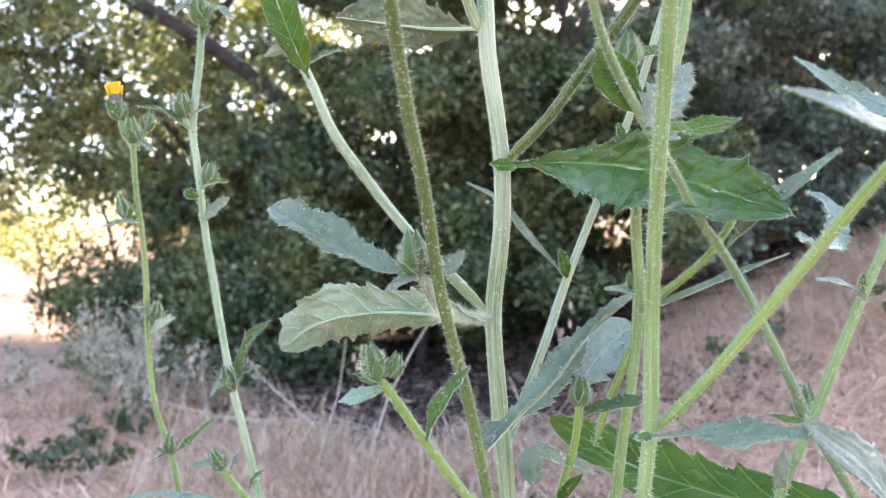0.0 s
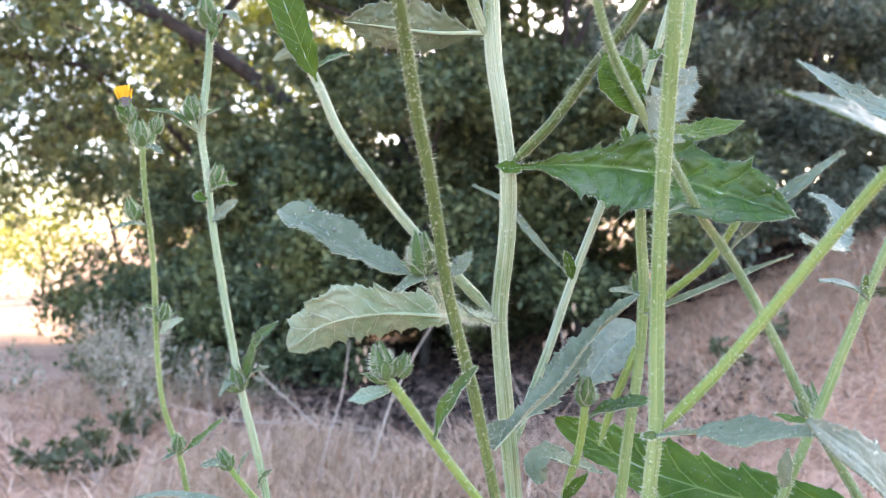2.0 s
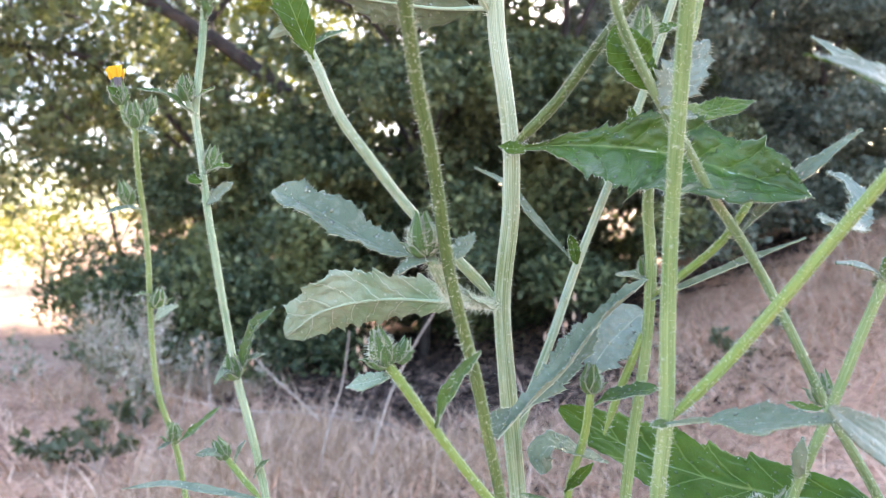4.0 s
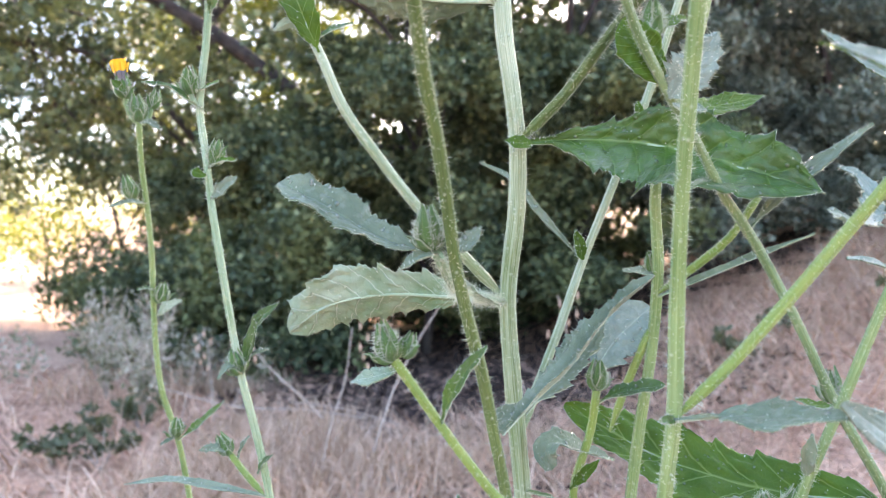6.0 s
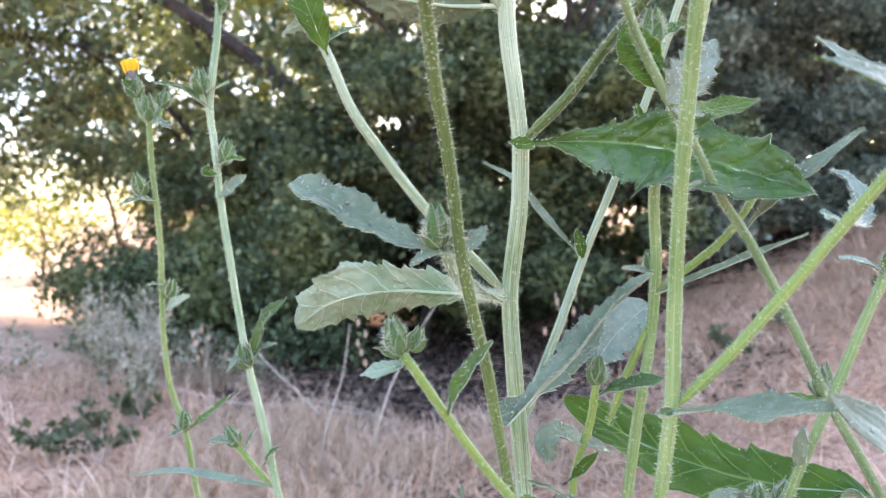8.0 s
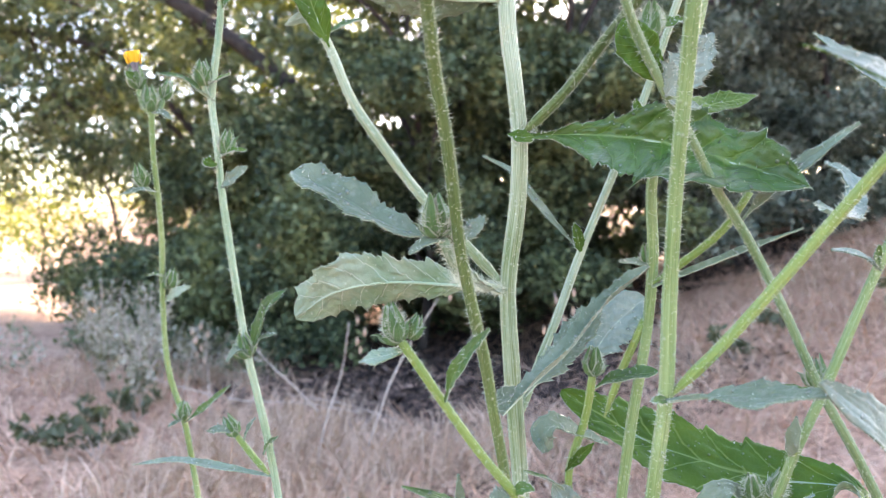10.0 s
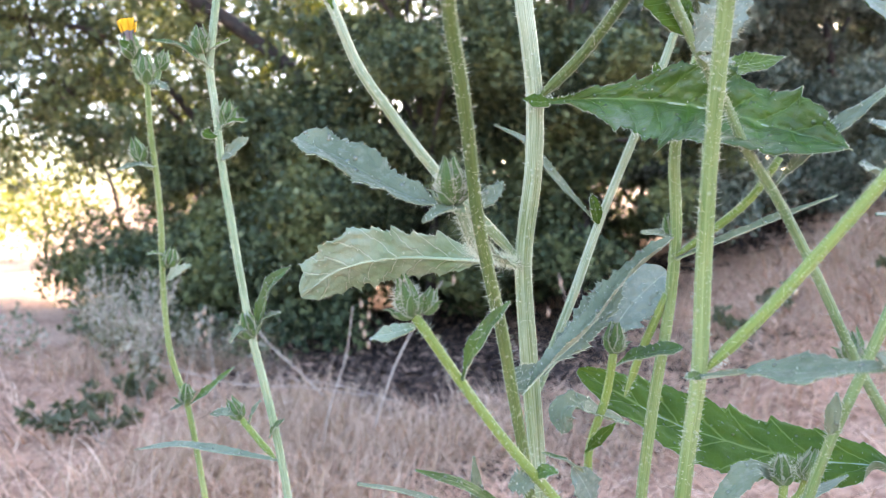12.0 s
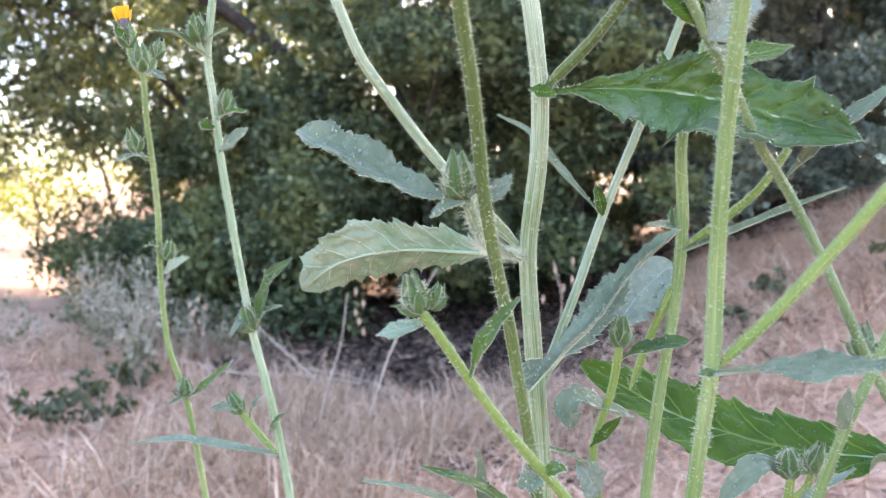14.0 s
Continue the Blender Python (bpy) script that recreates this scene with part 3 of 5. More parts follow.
def tree(name, foot, height, spread, clumps, leaves, size, mat, label, category="tree", limbs=5, low=0.25, clump_r=(0.4, 0.8), depth=1.0, lean=(0.0, 0.0), seed=1, girth=0.014):
    """Trunk, limbs and a crown of leaf clumps with gaps between them."""
    rng = random.Random(seed)
    x, y = foot
    z = float(ground_z(x, y))
    ob = thing(name, (x, y, z), label, category)
    tip = (x + lean[0], y + lean[1], z + height * 0.8)
    part("trunk", limb_mesh("trunk", [(x, y, z - 0.1), (x + lean[0] * 0.2 + 0.05, y + lean[1] * 0.2, z + height * 0.3), (x + lean[0] * 0.6 - 0.06, y + lean[1] * 0.6, z + height * 0.55), tip], girth * height, 0.005 * height, BARK), ob)
    for k in range(limbs):
        a, f = k * 2.4 + rng.uniform(-0.4, 0.4), rng.uniform(0.1, 0.6)
        s = Vector((x + lean[0] * f, y + lean[1] * f, z + height * f))
        e = s + Vector((math.cos(a) * spread * 0.8, math.sin(a) * spread * 0.8 * depth, height * rng.uniform(0.1, 0.3)))
        part("limb", limb_mesh("limb", [s, s.lerp(e, 0.45) + Vector((0, 0, 0.08 * height)), e], girth * 0.5 * height, 0.003 * height, BARK, 7), ob)
    centres, radii = [], []
    for k in range(clumps):
        a, h = rng.uniform(0, 6.283), rng.uniform(low, 1.0)
        wide = max(0.12, 1 - (abs(h - 0.45) / 0.62) ** 2.5) if low > 0.05 else max(0.25, 1 - max(0, (h - 0.35) / 0.7) ** 2)
        reach = spread * math.sqrt(wide) * math.sqrt(rng.uniform(0.02, 1))
        r = rng.uniform(*clump_r)
        cz = max(z + height * h, float(ground_z(x + math.cos(a) * reach, y + math.sin(a) * reach)) + 0.45 * r)
        centres.append((x + lean[0] * h + math.cos(a) * reach, y + lean[1] * h + math.sin(a) * reach * depth, cz))
        radii.append((r, r, r * rng.uniform(0.55, 0.8)))
    np.random.seed(seed)
    part("crown", leaf_cloud("crown", centres, radii, leaves, size, mat, 0.15), ob, kind="stuff")
    return ob


# ---- thicket and trees behind the track ----
FRONT = [(-1.75, 5.5, 1.3, 0.7, 0.02, 24000), (-1.0, 5.15, 1.45, 0.9, 0.06, 34000), (-0.15, 4.95, 2.9, 1.1, 0.12, 62000), (0.85, 5.1, 3.4, 1.2, 0.11, 64000), (1.95, 5.8, 3.4, 1.25, 0.02, 66000), (3.0, 6.2, 3.2, 1.35, 0.02, 60000), (4.3, 6.6, 3.2, 1.5, 0.02, 60000)]
BACK = [(-1.6, 6.6, 1.5, 0.9, 0.02, 18000), (-0.35, 6.7, 3.5, 1.0, 0.02, 44000), (0.6, 6.8, 2.4, 1.0, 0.02, 34000), (1.7, 7.0, 3.0, 1.1, 0.02, 40000), (3.7, 7.6, 3.7, 1.3, 0.02, 36000), (5.6, 7.6, 3.4, 1.4, 0.02, 26000), (-0.95, 6.0, 0.8, 0.6, 0.02, 9000), (-0.1, 6.1, 0.8, 0.65, 0.02, 10000), (0.8, 6.2, 0.8, 0.6, 0.02, 9000), (-2.75, 6.3, 0.75, 0.5, 0.02, 5000)]
LOW = [(-1.42, 4.45, 0.56, 0.36, 0.02, 5500), (-0.95, 4.35, 0.64, 0.40, 0.02, 7500), (-1.95, 5.0, 0.5, 0.38, 0.02, 4000)]
for k, (sx, sy, sh, ss, sl, sn) in enumerate(FRONT + BACK + LOW):
    tree("shrub", (sx, sy), sh, ss, int(46 * ss), sn, 0.047, HAZED_OAK if sx > 1.2 else OAK, "dense evergreen shrub by the bank, leaves paled for haze" if sx > 1.2 else "dense dark evergreen shrub in the thicket" if sh > 0.7 else "low dark shrub at the foot of the thicket", "shrub", limbs=7, low=sl, clump_r=(0.14, 0.38), seed=20 + k, girth=0.012)
tree("oak_tree", (0.9, 8.4), 6.5, 2.8, 90, 30000, 0.075, OAK, "tall dark evergreen oak behind the shrubs", limbs=6, low=0.1, seed=3)
tree("oak_tree", (4.6, 9.0), 7.0, 3.2, 110, 54000, 0.085, HAZED_OAK, "dark evergreen oak on the grassy bank", limbs=6, low=0.08, seed=4)
tree("oak_tree", (8.2, 9.5), 6.5, 3.0, 80, 26000, 0.085, HAZED_OAK, "dark oak standing high on the bank", limbs=5, low=0.05, seed=6)
oak = tree("oak_tree", (-1.9, 6.9), 5.6, 2.6, 80, 11500, 0.08, OAK, "open oak with sky showing between its branches", limbs=7, low=0.26, lean=(-0.3, -0.5), clump_r=(0.22, 0.42), seed=5)
part("limb", limb_mesh("limb", [(-0.85, 6.0, 1.5), (-1.3, 5.9, 1.95), (-1.95, 5.8, 2.4), (-2.8, 5.7, 2.85)], 0.065, 0.045, BARK), oak, "thick dark slanting limb")
tree("oak_tree", (-1.75, 7.1), 3.9, 1.9, 90, 13000, 0.075, OAK, "young oak with thin foliage against the sky", limbs=6, low=0.26, lean=(-2.0, -0.4), clump_r=(0.18, 0.36), seed=31, girth=0.0035)
tree("oak_tree", (-2.2, 7.9), 4.4, 1.9, 90, 14500, 0.075, OAK, "oak with thin foliage beside the sunny field", limbs=6, low=0.23, lean=(-3.2, -0.3), clump_r=(0.18, 0.36), seed=36, girth=0.0035)
tree("oak_tree", (-2.85, 6.8), 3.5, 1.0, 60, 6500, 0.07, OAK, "slender oak leaning towards the field", limbs=5, low=0.38, lean=(-0.9, -0.2), clump_r=(0.18, 0.34), seed=37, girth=0.0035)
tree("oak_tree", (2.6, 7.6), 6.0, 2.2, 90, 44000, 0.07, HAZED_OAK, "dark oak between the shrubs and the bank", limbs=5, low=0.1, seed=32)
tree("maple_tree", (-6.6, 12.5), 1.9, 1.7, 50, 3600, 0.08, SUNNY, "yellow-green tree lit by the low sun", limbs=4, low=0.12, seed=8)
tree("maple_tree", (-9.8, 15.0), 2.2, 2.0, 50, 3200, 0.09, SUNNY, "light green tree in full sun", limbs=4, low=0.1, seed=9)
tree("maple_tree", (-3.2, 13.6), 5.6, 2.7, 80, 30000, 0.085, SUNNY, "yellow-green tree glowing behind the oaks", limbs=4, low=0.1, seed=10)
tree("maple_tree", (-1.6, 8.6), 3.4, 1.1, 44, 11000, 0.06, SUNNY, "small yellow-green tree between the oaks", limbs=4, low=0.3, clump_r=(0.2, 0.4), seed=14)

# ---- dry grass and litter ----
def fading(cx, cy, rx, ry):
    """Dense in the middle, thinning out towards an uneven edge."""
    def keep(x, y):
        d = ((x - cx) / rx) ** 2 + ((y - cy) / ry) ** 2
        return np.random.rand(len(x)) > d * (0.8 + 0.3 * np.sin(x * 3.1 + y * 2.3))
    return keep


def open_track(x, y):
    return ~under_trees(x, y) & fading(0.6, 3.2, 4.6, 4.6)(x, y)


np.random.seed(11)
tagged(new("dry_grass", blades("dry_grass", scatter(90000, -3.2, 4.4, 0.6, 6.6, open_track), 0.15, 0.0055, 1.3, STRAW)), "trampled pinkish straw lying on the track", "grass", kind="stuff")
tagged(new("dry_grass", blades("dry_grass", scatter(30000, -7, 8, -4, 8, lambda x, y: ~under_trees(x, y) & fading(0, 1.5, 8, 7)(x, y)), 0.11, 0.008, 1.4, STRAW)), "sparse trampled straw round the track", "grass", kind="stuff")
tagged(new("standing_grass", blades("standing_grass", scatter(2400, -1.0, -0.3, 2.0, 2.9, clump=0.11), 0.16, 0.0042, 0.75, PALE_STRAW, 1.1)), "bleached dry grass standing in loose tufts", "grass", kind="stuff")
tagged(new("standing_grass", blades("standing_grass", scatter(900, -2.1, -1.0, 3.0, 4.0, clump=0.12), 0.20, 0.0045, 0.75, PALE_STRAW, 1.1)), "pale dry grass in front of the thicket", "grass", kind="stuff")
tagged(new("standing_grass", blades("standing_grass", scatter(26000, 0.5, 4.2, 2.2, 6.0, lambda x, y: ~under_trees(x, y), clump=0.16), 0.11, 0.0038, 0.9, PALE_STRAW, 1.0)), "fine dry grass standing on the bank", "grass", kind="stuff")
tagged(new("standing_grass", blades("standing_grass", scatter(6500, -1.0, 0.6, 1.7, 2.9, clump=0.15), 0.14, 0.0035, 0.7, PALE_STRAW, 1.0)), "thin bleached grass over the trampled straw", "grass", kind="stuff")
# both leaf beds use the litter colour with thicket shade painted in
tagged(new("fallen_leaves", blades("fallen_leaves", scatter(48000, -2.0, 3.5, 2.7, 6.2, under_trees), 0.045, 0.032, 1.35, LITTER)), "leaf litter under the shrubs, darkened to hold their shade", "litter", kind="stuff")
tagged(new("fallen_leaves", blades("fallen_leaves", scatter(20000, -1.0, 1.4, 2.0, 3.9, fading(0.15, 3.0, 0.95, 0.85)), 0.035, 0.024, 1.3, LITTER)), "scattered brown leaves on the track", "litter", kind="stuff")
tagged(new("grey_herbs", leaf_cloud("grey_herbs", scatter(16, -2.2, -0.9, 3.6, 4.7) + np.array([0, 0, 0.13]), np.full((16, 3), 0.16), 2000, 0.03, GREY_GREEN)), "half-dry grey-green herbs beside the track", "herbs", kind="stuff")


def weed(foot, width, seed):
    """A low, dark weed: a few creeping stalks with round leaves."""
    np.random.seed(seed)
    rng = random.Random(seed)
    x, y = foot
    z = float(ground_z(x, y))
    ob = thing("weed", (x, y, z), "low dark green weed creeping over the straw", "weed", "weeds on the track")
    for k in range(5):
        a = rng.uniform(0, 6.28)
        e = (x + math.cos(a) * width, y + math.sin(a) * width * 0.7, z + rng.uniform(0.05, 0.13))
        mid = ((x + e[0]) / 2, (y + e[1]) / 2, z + rng.uniform(0.05, 0.08))
        part("stalk", limb_mesh("stalk", [(x, y, z), mid, e], 0.003, 0.0015, DRY_STEM, 5), ob)
        part("foliage", leaf_cloud("foliage", [mid, e], np.array([[0.03, 0.03, 0.022], [0.04, 0.04, 0.025]]), 22, 0.045, WEED, 0.1, 2.0), ob, kind="stuff")


for k, (wx, wy, ww) in enumerate([(-1.10, 2.42, 0.13), (-1.27, 2.45, 0.10), (-1.33, 2.75, 0.10), (-1.15, 2.85, 0.08), (1.15, 3.05, 0.10), (1.42, 3.3, 0.12), (1.75, 3.0, 0.10), (-1.95, 4.2, 0.16)]):
    weed((wx, wy), ww * 0.8, 40 + k)


def herb(foot, height, seed):
    """A half-dry bushy herb: thin forked stalks, sparse narrow leaves, pale seed tufts at the ends."""
    np.random.seed(seed)
    rng = random.Random(seed)
    x, y = foot
    z = float(ground_z(x, y))
    ob = thing("dry_herb", (x, y, z), "half-dry grey-green herb with pale seed tufts", "herb", "herbs before the thicket")
    tufts, green = [], []
    for k in range(9):
        a, lean = rng.uniform(0, 6.28), rng.uniform(0.05, 0.45) * height
        top = Vector((x + math.cos(a) * lean, y + math.sin(a) * lean, z + height * rng.uniform(0.6, 1.05)))
        mid = Vector((x + math.cos(a) * lean * 0.3, y + math.sin(a) * lean * 0.3, z + height * 0.45))
        part("stalk", limb_mesh("stalk", [(x, y, z - 0.01), mid, top], 0.0028, 0.0012, DRY_STEM, 5), ob)
        fork = mid.lerp(top, 0.4)
        end = fork + Vector((rng.uniform(-0.09, 0.09), rng.uniform(-0.06, 0.06), rng.uniform(0.03, 0.12)))
        part("stalk", limb_mesh("stalk", [fork, fork.lerp(end, 0.5) + Vector((0, 0, 0.012)), end], 0.0018, 0.001, DRY_STEM, 5), ob)
        tufts += [tuple(top), tuple(end), tuple(mid.lerp(top, 0.75))]
        green += [tuple(mid), tuple(fork), tuple(mid.lerp(Vector((x, y, z)), 0.4))]
    part("seed_fluff", leaf_cloud("seed_fluff", tufts, np.full((len(tufts), 3), 0.030), 130, 0.019, FLUFF, 0.05), ob, kind="stuff")
    part("foliage", leaf_cloud("foliage", green, np.full((len(green), 3), 0.05), 170, 0.035, GREY_GREEN, 0.05), ob, kind="stuff")


for k, (hx, hy, hh) in enumerate([(-1.50, 3.35, 0.40), (-1.28, 3.25, 0.44), (-1.38, 3.55, 0.50), (-1.68, 3.75, 0.46), (-1.22, 3.05, 0.30), (-1.85, 4.0, 0.42), (-1.55, 4.05, 0.42)]):
    herb((hx, hy), hh, 60 + k)


def dry_stalk(points, r, heads, label):
    """A dead grass stalk with a few hanging seed heads."""
    ob = thing("dry_stalk", points[0], label, "stalk", "dead stalks")
    part("stalk", limb_mesh("stalk", points, r, r * 0.5, DRY_STEM, 6), ob)
    end = np.array(points[-1])
    for k in range(heads):
        at = end + np.array([random.uniform(-0.06, 0.06), random.uniform(-0.05, 0.05), -0.03 * k])
        part("seed_head", triangles("seed_head", np.array([at + np.array(v) * 0.014 for v in ((0, 0, 1.3), (0.5, 0, 0), (-0.25, 0.45, 0), (-0.25, -0.45, 0), (0, 0, -1.1))]), [(0, 1, 2), (0, 2, 3), (0, 3, 1), (4, 2, 1), (4, 3, 2), (4, 1, 3)], PALE_STRAW), ob)


dry_stalk([(-0.3879, 2.3000, 0.0031), (-0.3703, 2.3500, 0.1460), (-0.3252, 2.4000, 0.3099), (-0.3040, 2.4000, 0.4690)], 0.0035, 5, "thin dead grass stalk with pale seed heads")
dry_stalk([(-0.2270, 2.3000, 0.1081), (-0.1627, 2.3500, 0.3018), (-0.0946, 2.3800, 0.4363), (-0.0247, 2.4000, 0.5485)], 0.004, 1, "leaning bleached stalk standing in dry grass")
dry_stalk([(-0.4289, 2.6000, 0.1392), (-0.5055, 2.6000, 0.2158), (-0.6155, 2.6200, 0.3082), (-0.6637, 2.6200, 0.3660)], 0.004, 2, "broken dead stalk lying over the grass")
dry_stalk([(-0.3075, 2.9000, 0.0687), (-0.5444, 2.8000, 0.1232), (-0.7372, 2.7500, 0.1404), (-1.0419, 2.7000, 0.2251)], 0.004, 0, "bent dead stalk lying over the grass")
dry_stalk([(-0.9146, 3.0000, 0.0011), (-0.9323, 3.0000, 0.1999), (-0.9478, 3.0000, 0.3545)], 0.003, 5, "dead stalk with drooping seed heads")
dry_stalk([(0.0353, 3.0000, -0.0873), (-0.2007, 2.9000, 0.0474), (-0.4072, 2.8500, 0.1183), (-0.5856, 2.8000, 0.1541)], 0.004, 0, "long bleached stalk bowed to the ground")
dry_stalk([(0.3552, 2.4000, 0.2922), (0.3641, 2.4000, 0.4690), (0.3376, 2.4000, 0.5750)], 0.0025, 5, "dead grass stalk with pale seed heads")
dry_stalk([(-1.0336, 2.9000, -0.0167), (-0.9802, 2.9000, 0.1969), (-0.9375, 2.9000, 0.3891)], 0.003, 3, "thin dead stalk beside grey herbs")

# ---- oxtongue plants ----
FACE, UPFACE, SKY, AWAY = (0.1, -0.85, 0.5), (0, -0.6, 0.8), (0, -0.25, 1), (0.05, 0.85, 0.5)


def plant(place, label):
    return thing("oxtongue_plant", (place[0], place[1], float(ground_z(place[0], place[1]))), label, "plant", "oxtongue plants")


def rooted(x, y):
    return (x, y, float(ground_z(x, y)) - 0.03)


# the stout pale plant
p = plant((0.028, 0.29), "stout pale green oxtongue with bristly ribbed branching stem")
stem(p, [rooted(0.030, 0.30), (0.030, 0.292, 0.35), (0.0244, 0.2860, 0.6554), (0.0206, 0.2850, 0.6956), (0.0187, 0.2850, 0.7250), (0.0215, 0.2810, 0.7585), (0.0213, 0.2780, 0.7809), (0.0191, 0.2760, 0.7990), (0.0161, 0.2740, 0.8188), (0.0150, 0.2720, 0.8383), (0.0130, 0.2680, 0.8686)], 0.0040, 0.0029, STEM_PALE, label="thick pale ribbed main stem")
stem(p, [(0.0177, 0.2860, 0.7249), (0.0033, 0.2840, 0.7398), (-0.0123, 0.2820, 0.7560), (-0.0288, 0.2810, 0.7767), (-0.0400, 0.2800, 0.7925), (-0.0482, 0.2800, 0.8110), (-0.0602, 0.2880, 0.8329), (-0.0715, 0.2950, 0.8588)], 0.0020, 0.0016, STEM_PALE, "branch")
stem(p, [(0.0218, 0.2790, 0.7810), (0.0340, 0.2620, 0.7926), (0.0435, 0.2380, 0.8054), (0.0491, 0.2180, 0.8128), (0.0534, 0.1980, 0.8201)], 0.0019, 0.0016, STEM_OLIVE, "branch")
stem(p, [(0.0238, 0.2880, 0.6739), (0.0286, 0.2960, 0.6848), (0.0397, 0.3060, 0.7097), (0.0509, 0.3130, 0.7387), (0.0636, 0.3130, 0.7710), (0.0770, 0.3110, 0.8075), (0.0867, 0.3090, 0.8390), (0.0937, 0.3060, 0.8629)], 0.0018, 0.0015, STEM_PALE, "branch", hair=0.5)
stem(p, [(0.0137, 0.2730, 0.8262), (0.0101, 0.2700, 0.8337), (0.0060, 0.2650, 0.8439)], 0.0021, 0.0018, STEM_PALE, "branch")
leaf(p, [(-0.0487, 0.2780, 0.8120), (-0.0539, 0.2730, 0.8246), (-0.0595, 0.2700, 0.8397), (-0.0669, 0.2680, 0.8587)], 0.0062, FACE, LEAF_BRIGHT, stalk=0.05)
leaf(p, [(-0.0489, 0.2790, 0.8176), (-0.0432, 0.2810, 0.8214), (-0.0374, 0.2840, 0.8238)], 0.0017, UPFACE, LEAF_TOP)
leaf(p, [(-0.0501, 0.2790, 0.8176), (-0.0577, 0.2810, 0.8235), (-0.0659, 0.2830, 0.8211)], 0.0024, AWAY, LEAF_GREY)
leaf(p, [(-0.0056, 0.2120, 0.7420), (-0.0212, 0.2150, 0.7467), (-0.0363, 0.2200, 0.7550), (-0.0509, 0.2260, 0.7621)], 0.0062, (0.25, -0.7, 0.65), LEAF_GREY, LEAF_PALE, teeth=9, tooth=0.2, belly=0.62, point=1.25, fold=24, bristles=1.6, label="grey-bloomed toothed leaf")
leaf(p, [(0.0160, 0.2850, 0.7242), (-0.0030, 0.2940, 0.7251), (-0.0322, 0.3040, 0.7245), (-0.0515, 0.3120, 0.7192), (-0.0676, 0.3200, 0.7083)], 0.0125, (0.0, 0.9, 0.45), LEAF_BRIGHT, LEAF_PALE, fold=16, quilt=0.12, teeth=9, tooth=0.22, belly=0.62, label="broad leaf showing its pale underside")
leaf(p, [(0.0222, 0.2770, 0.7804), (0.0426, 0.2680, 0.7802), (0.0685, 0.2540, 0.7758), (0.0869, 0.2380, 0.7674), (0.1020, 0.2220, 0.7595)], 0.0171, (0.1, -0.96, 0.2), LEAF_TOP, LEAF_PALE, fold=34, skew=0.37, quilt=0.16, teeth=8, tooth=0.22, belly=0.58, stalk=0.12, point=2.3, label="large dark green leaf with pale midrib")
leaf(p, [(0.0256, 0.2720, 0.7798), (0.0210, 0.2690, 0.7791), (0.0162, 0.2680, 0.7798)], 0.0030, FACE, LEAF_BRIGHT, tooth=0.1, stalk=0.0)
leaf(p, [(0.0502, 0.3110, 0.7383), (0.0335, 0.3120, 0.7567), (0.0223, 0.3150, 0.7706), (0.0098, 0.3180, 0.7776)], 0.0017, FACE, LEAF_GREY)
leaf(p, [(0.0502, 0.3110, 0.7383), (0.0485, 0.3090, 0.7445), (0.0467, 0.3080, 0.7502)], 0.0025, FACE, LEAF_BRIGHT, stalk=0.0)
leaf(p, [(0.0733, 0.3100, 0.7931), (0.0715, 0.3090, 0.7966), (0.0710, 0.3090, 0.8007)], 0.0020, FACE, LEAF_BRIGHT, stalk=0.0)
leaf(p, [(0.0117, 0.2730, 0.8286), (-0.0048, 0.2720, 0.8283), (-0.0187, 0.2700, 0.8293), (-0.0375, 0.2680, 0.8311)], 0.0098, (0.0, 0.75, 0.6), LEAF_BRIGHT, LEAF_GREY, teeth=9, tooth=0.3, belly=0.5, label="grey leaf seen from below")
stem(p, [(0.0163, 0.2840, 0.7239), (0.0048, 0.2520, 0.7287), (-0.0030, 0.2120, 0.7366), (-0.0057, 0.2040, 0.7426)], 0.0016, 0.0014, STEM_GREY, "branch", hair_len=0.0024, hair=2.0)
bud(p, (-0.0075, 0.2030, 0.7439), 0.0092, (-0.1, -0.1, 1), tall=1.0)
leaf(p, [(-0.0054, 0.2030, 0.7424), (-0.0102, 0.2000, 0.7420), (-0.0146, 0.1980, 0.7388)], 0.0016, UPFACE, LEAF_GREY)
leaf(p, [(-0.0021, 0.2070, 0.7425), (0.0022, 0.2100, 0.7455), (0.0059, 0.2120, 0.7497)], 0.0022, FACE, LEAF_GREY)
leaf(p, [(0.0148, 0.2720, 0.7238), (0.0038, 0.2480, 0.7305), (-0.0030, 0.2160, 0.7390)], 0.0024, UPFACE, LEAF_GREY, bristles=3.0, tooth=0.4)
leaf(p, [(0.0233, 0.2800, 0.6291), (0.0097, 0.2620, 0.6439), (-0.0029, 0.2500, 0.6558), (-0.0178, 0.2430, 0.6628)], 0.0026, UPFACE, LEAF_TOP)
leaf(p, [(0.0234, 0.2800, 0.6230), (-0.0080, 0.2620, 0.6442), (-0.0242, 0.2520, 0.6532), (-0.0362, 0.2480, 0.6567)], 0.0028, SKY, LEAF_GREY)
leaf(p, [(0.0184, 0.2800, 0.6230), (0.0022, 0.2620, 0.6481), (0.0006, 0.2580, 0.6626)], 0.0030, FACE, LEAF_GREY)

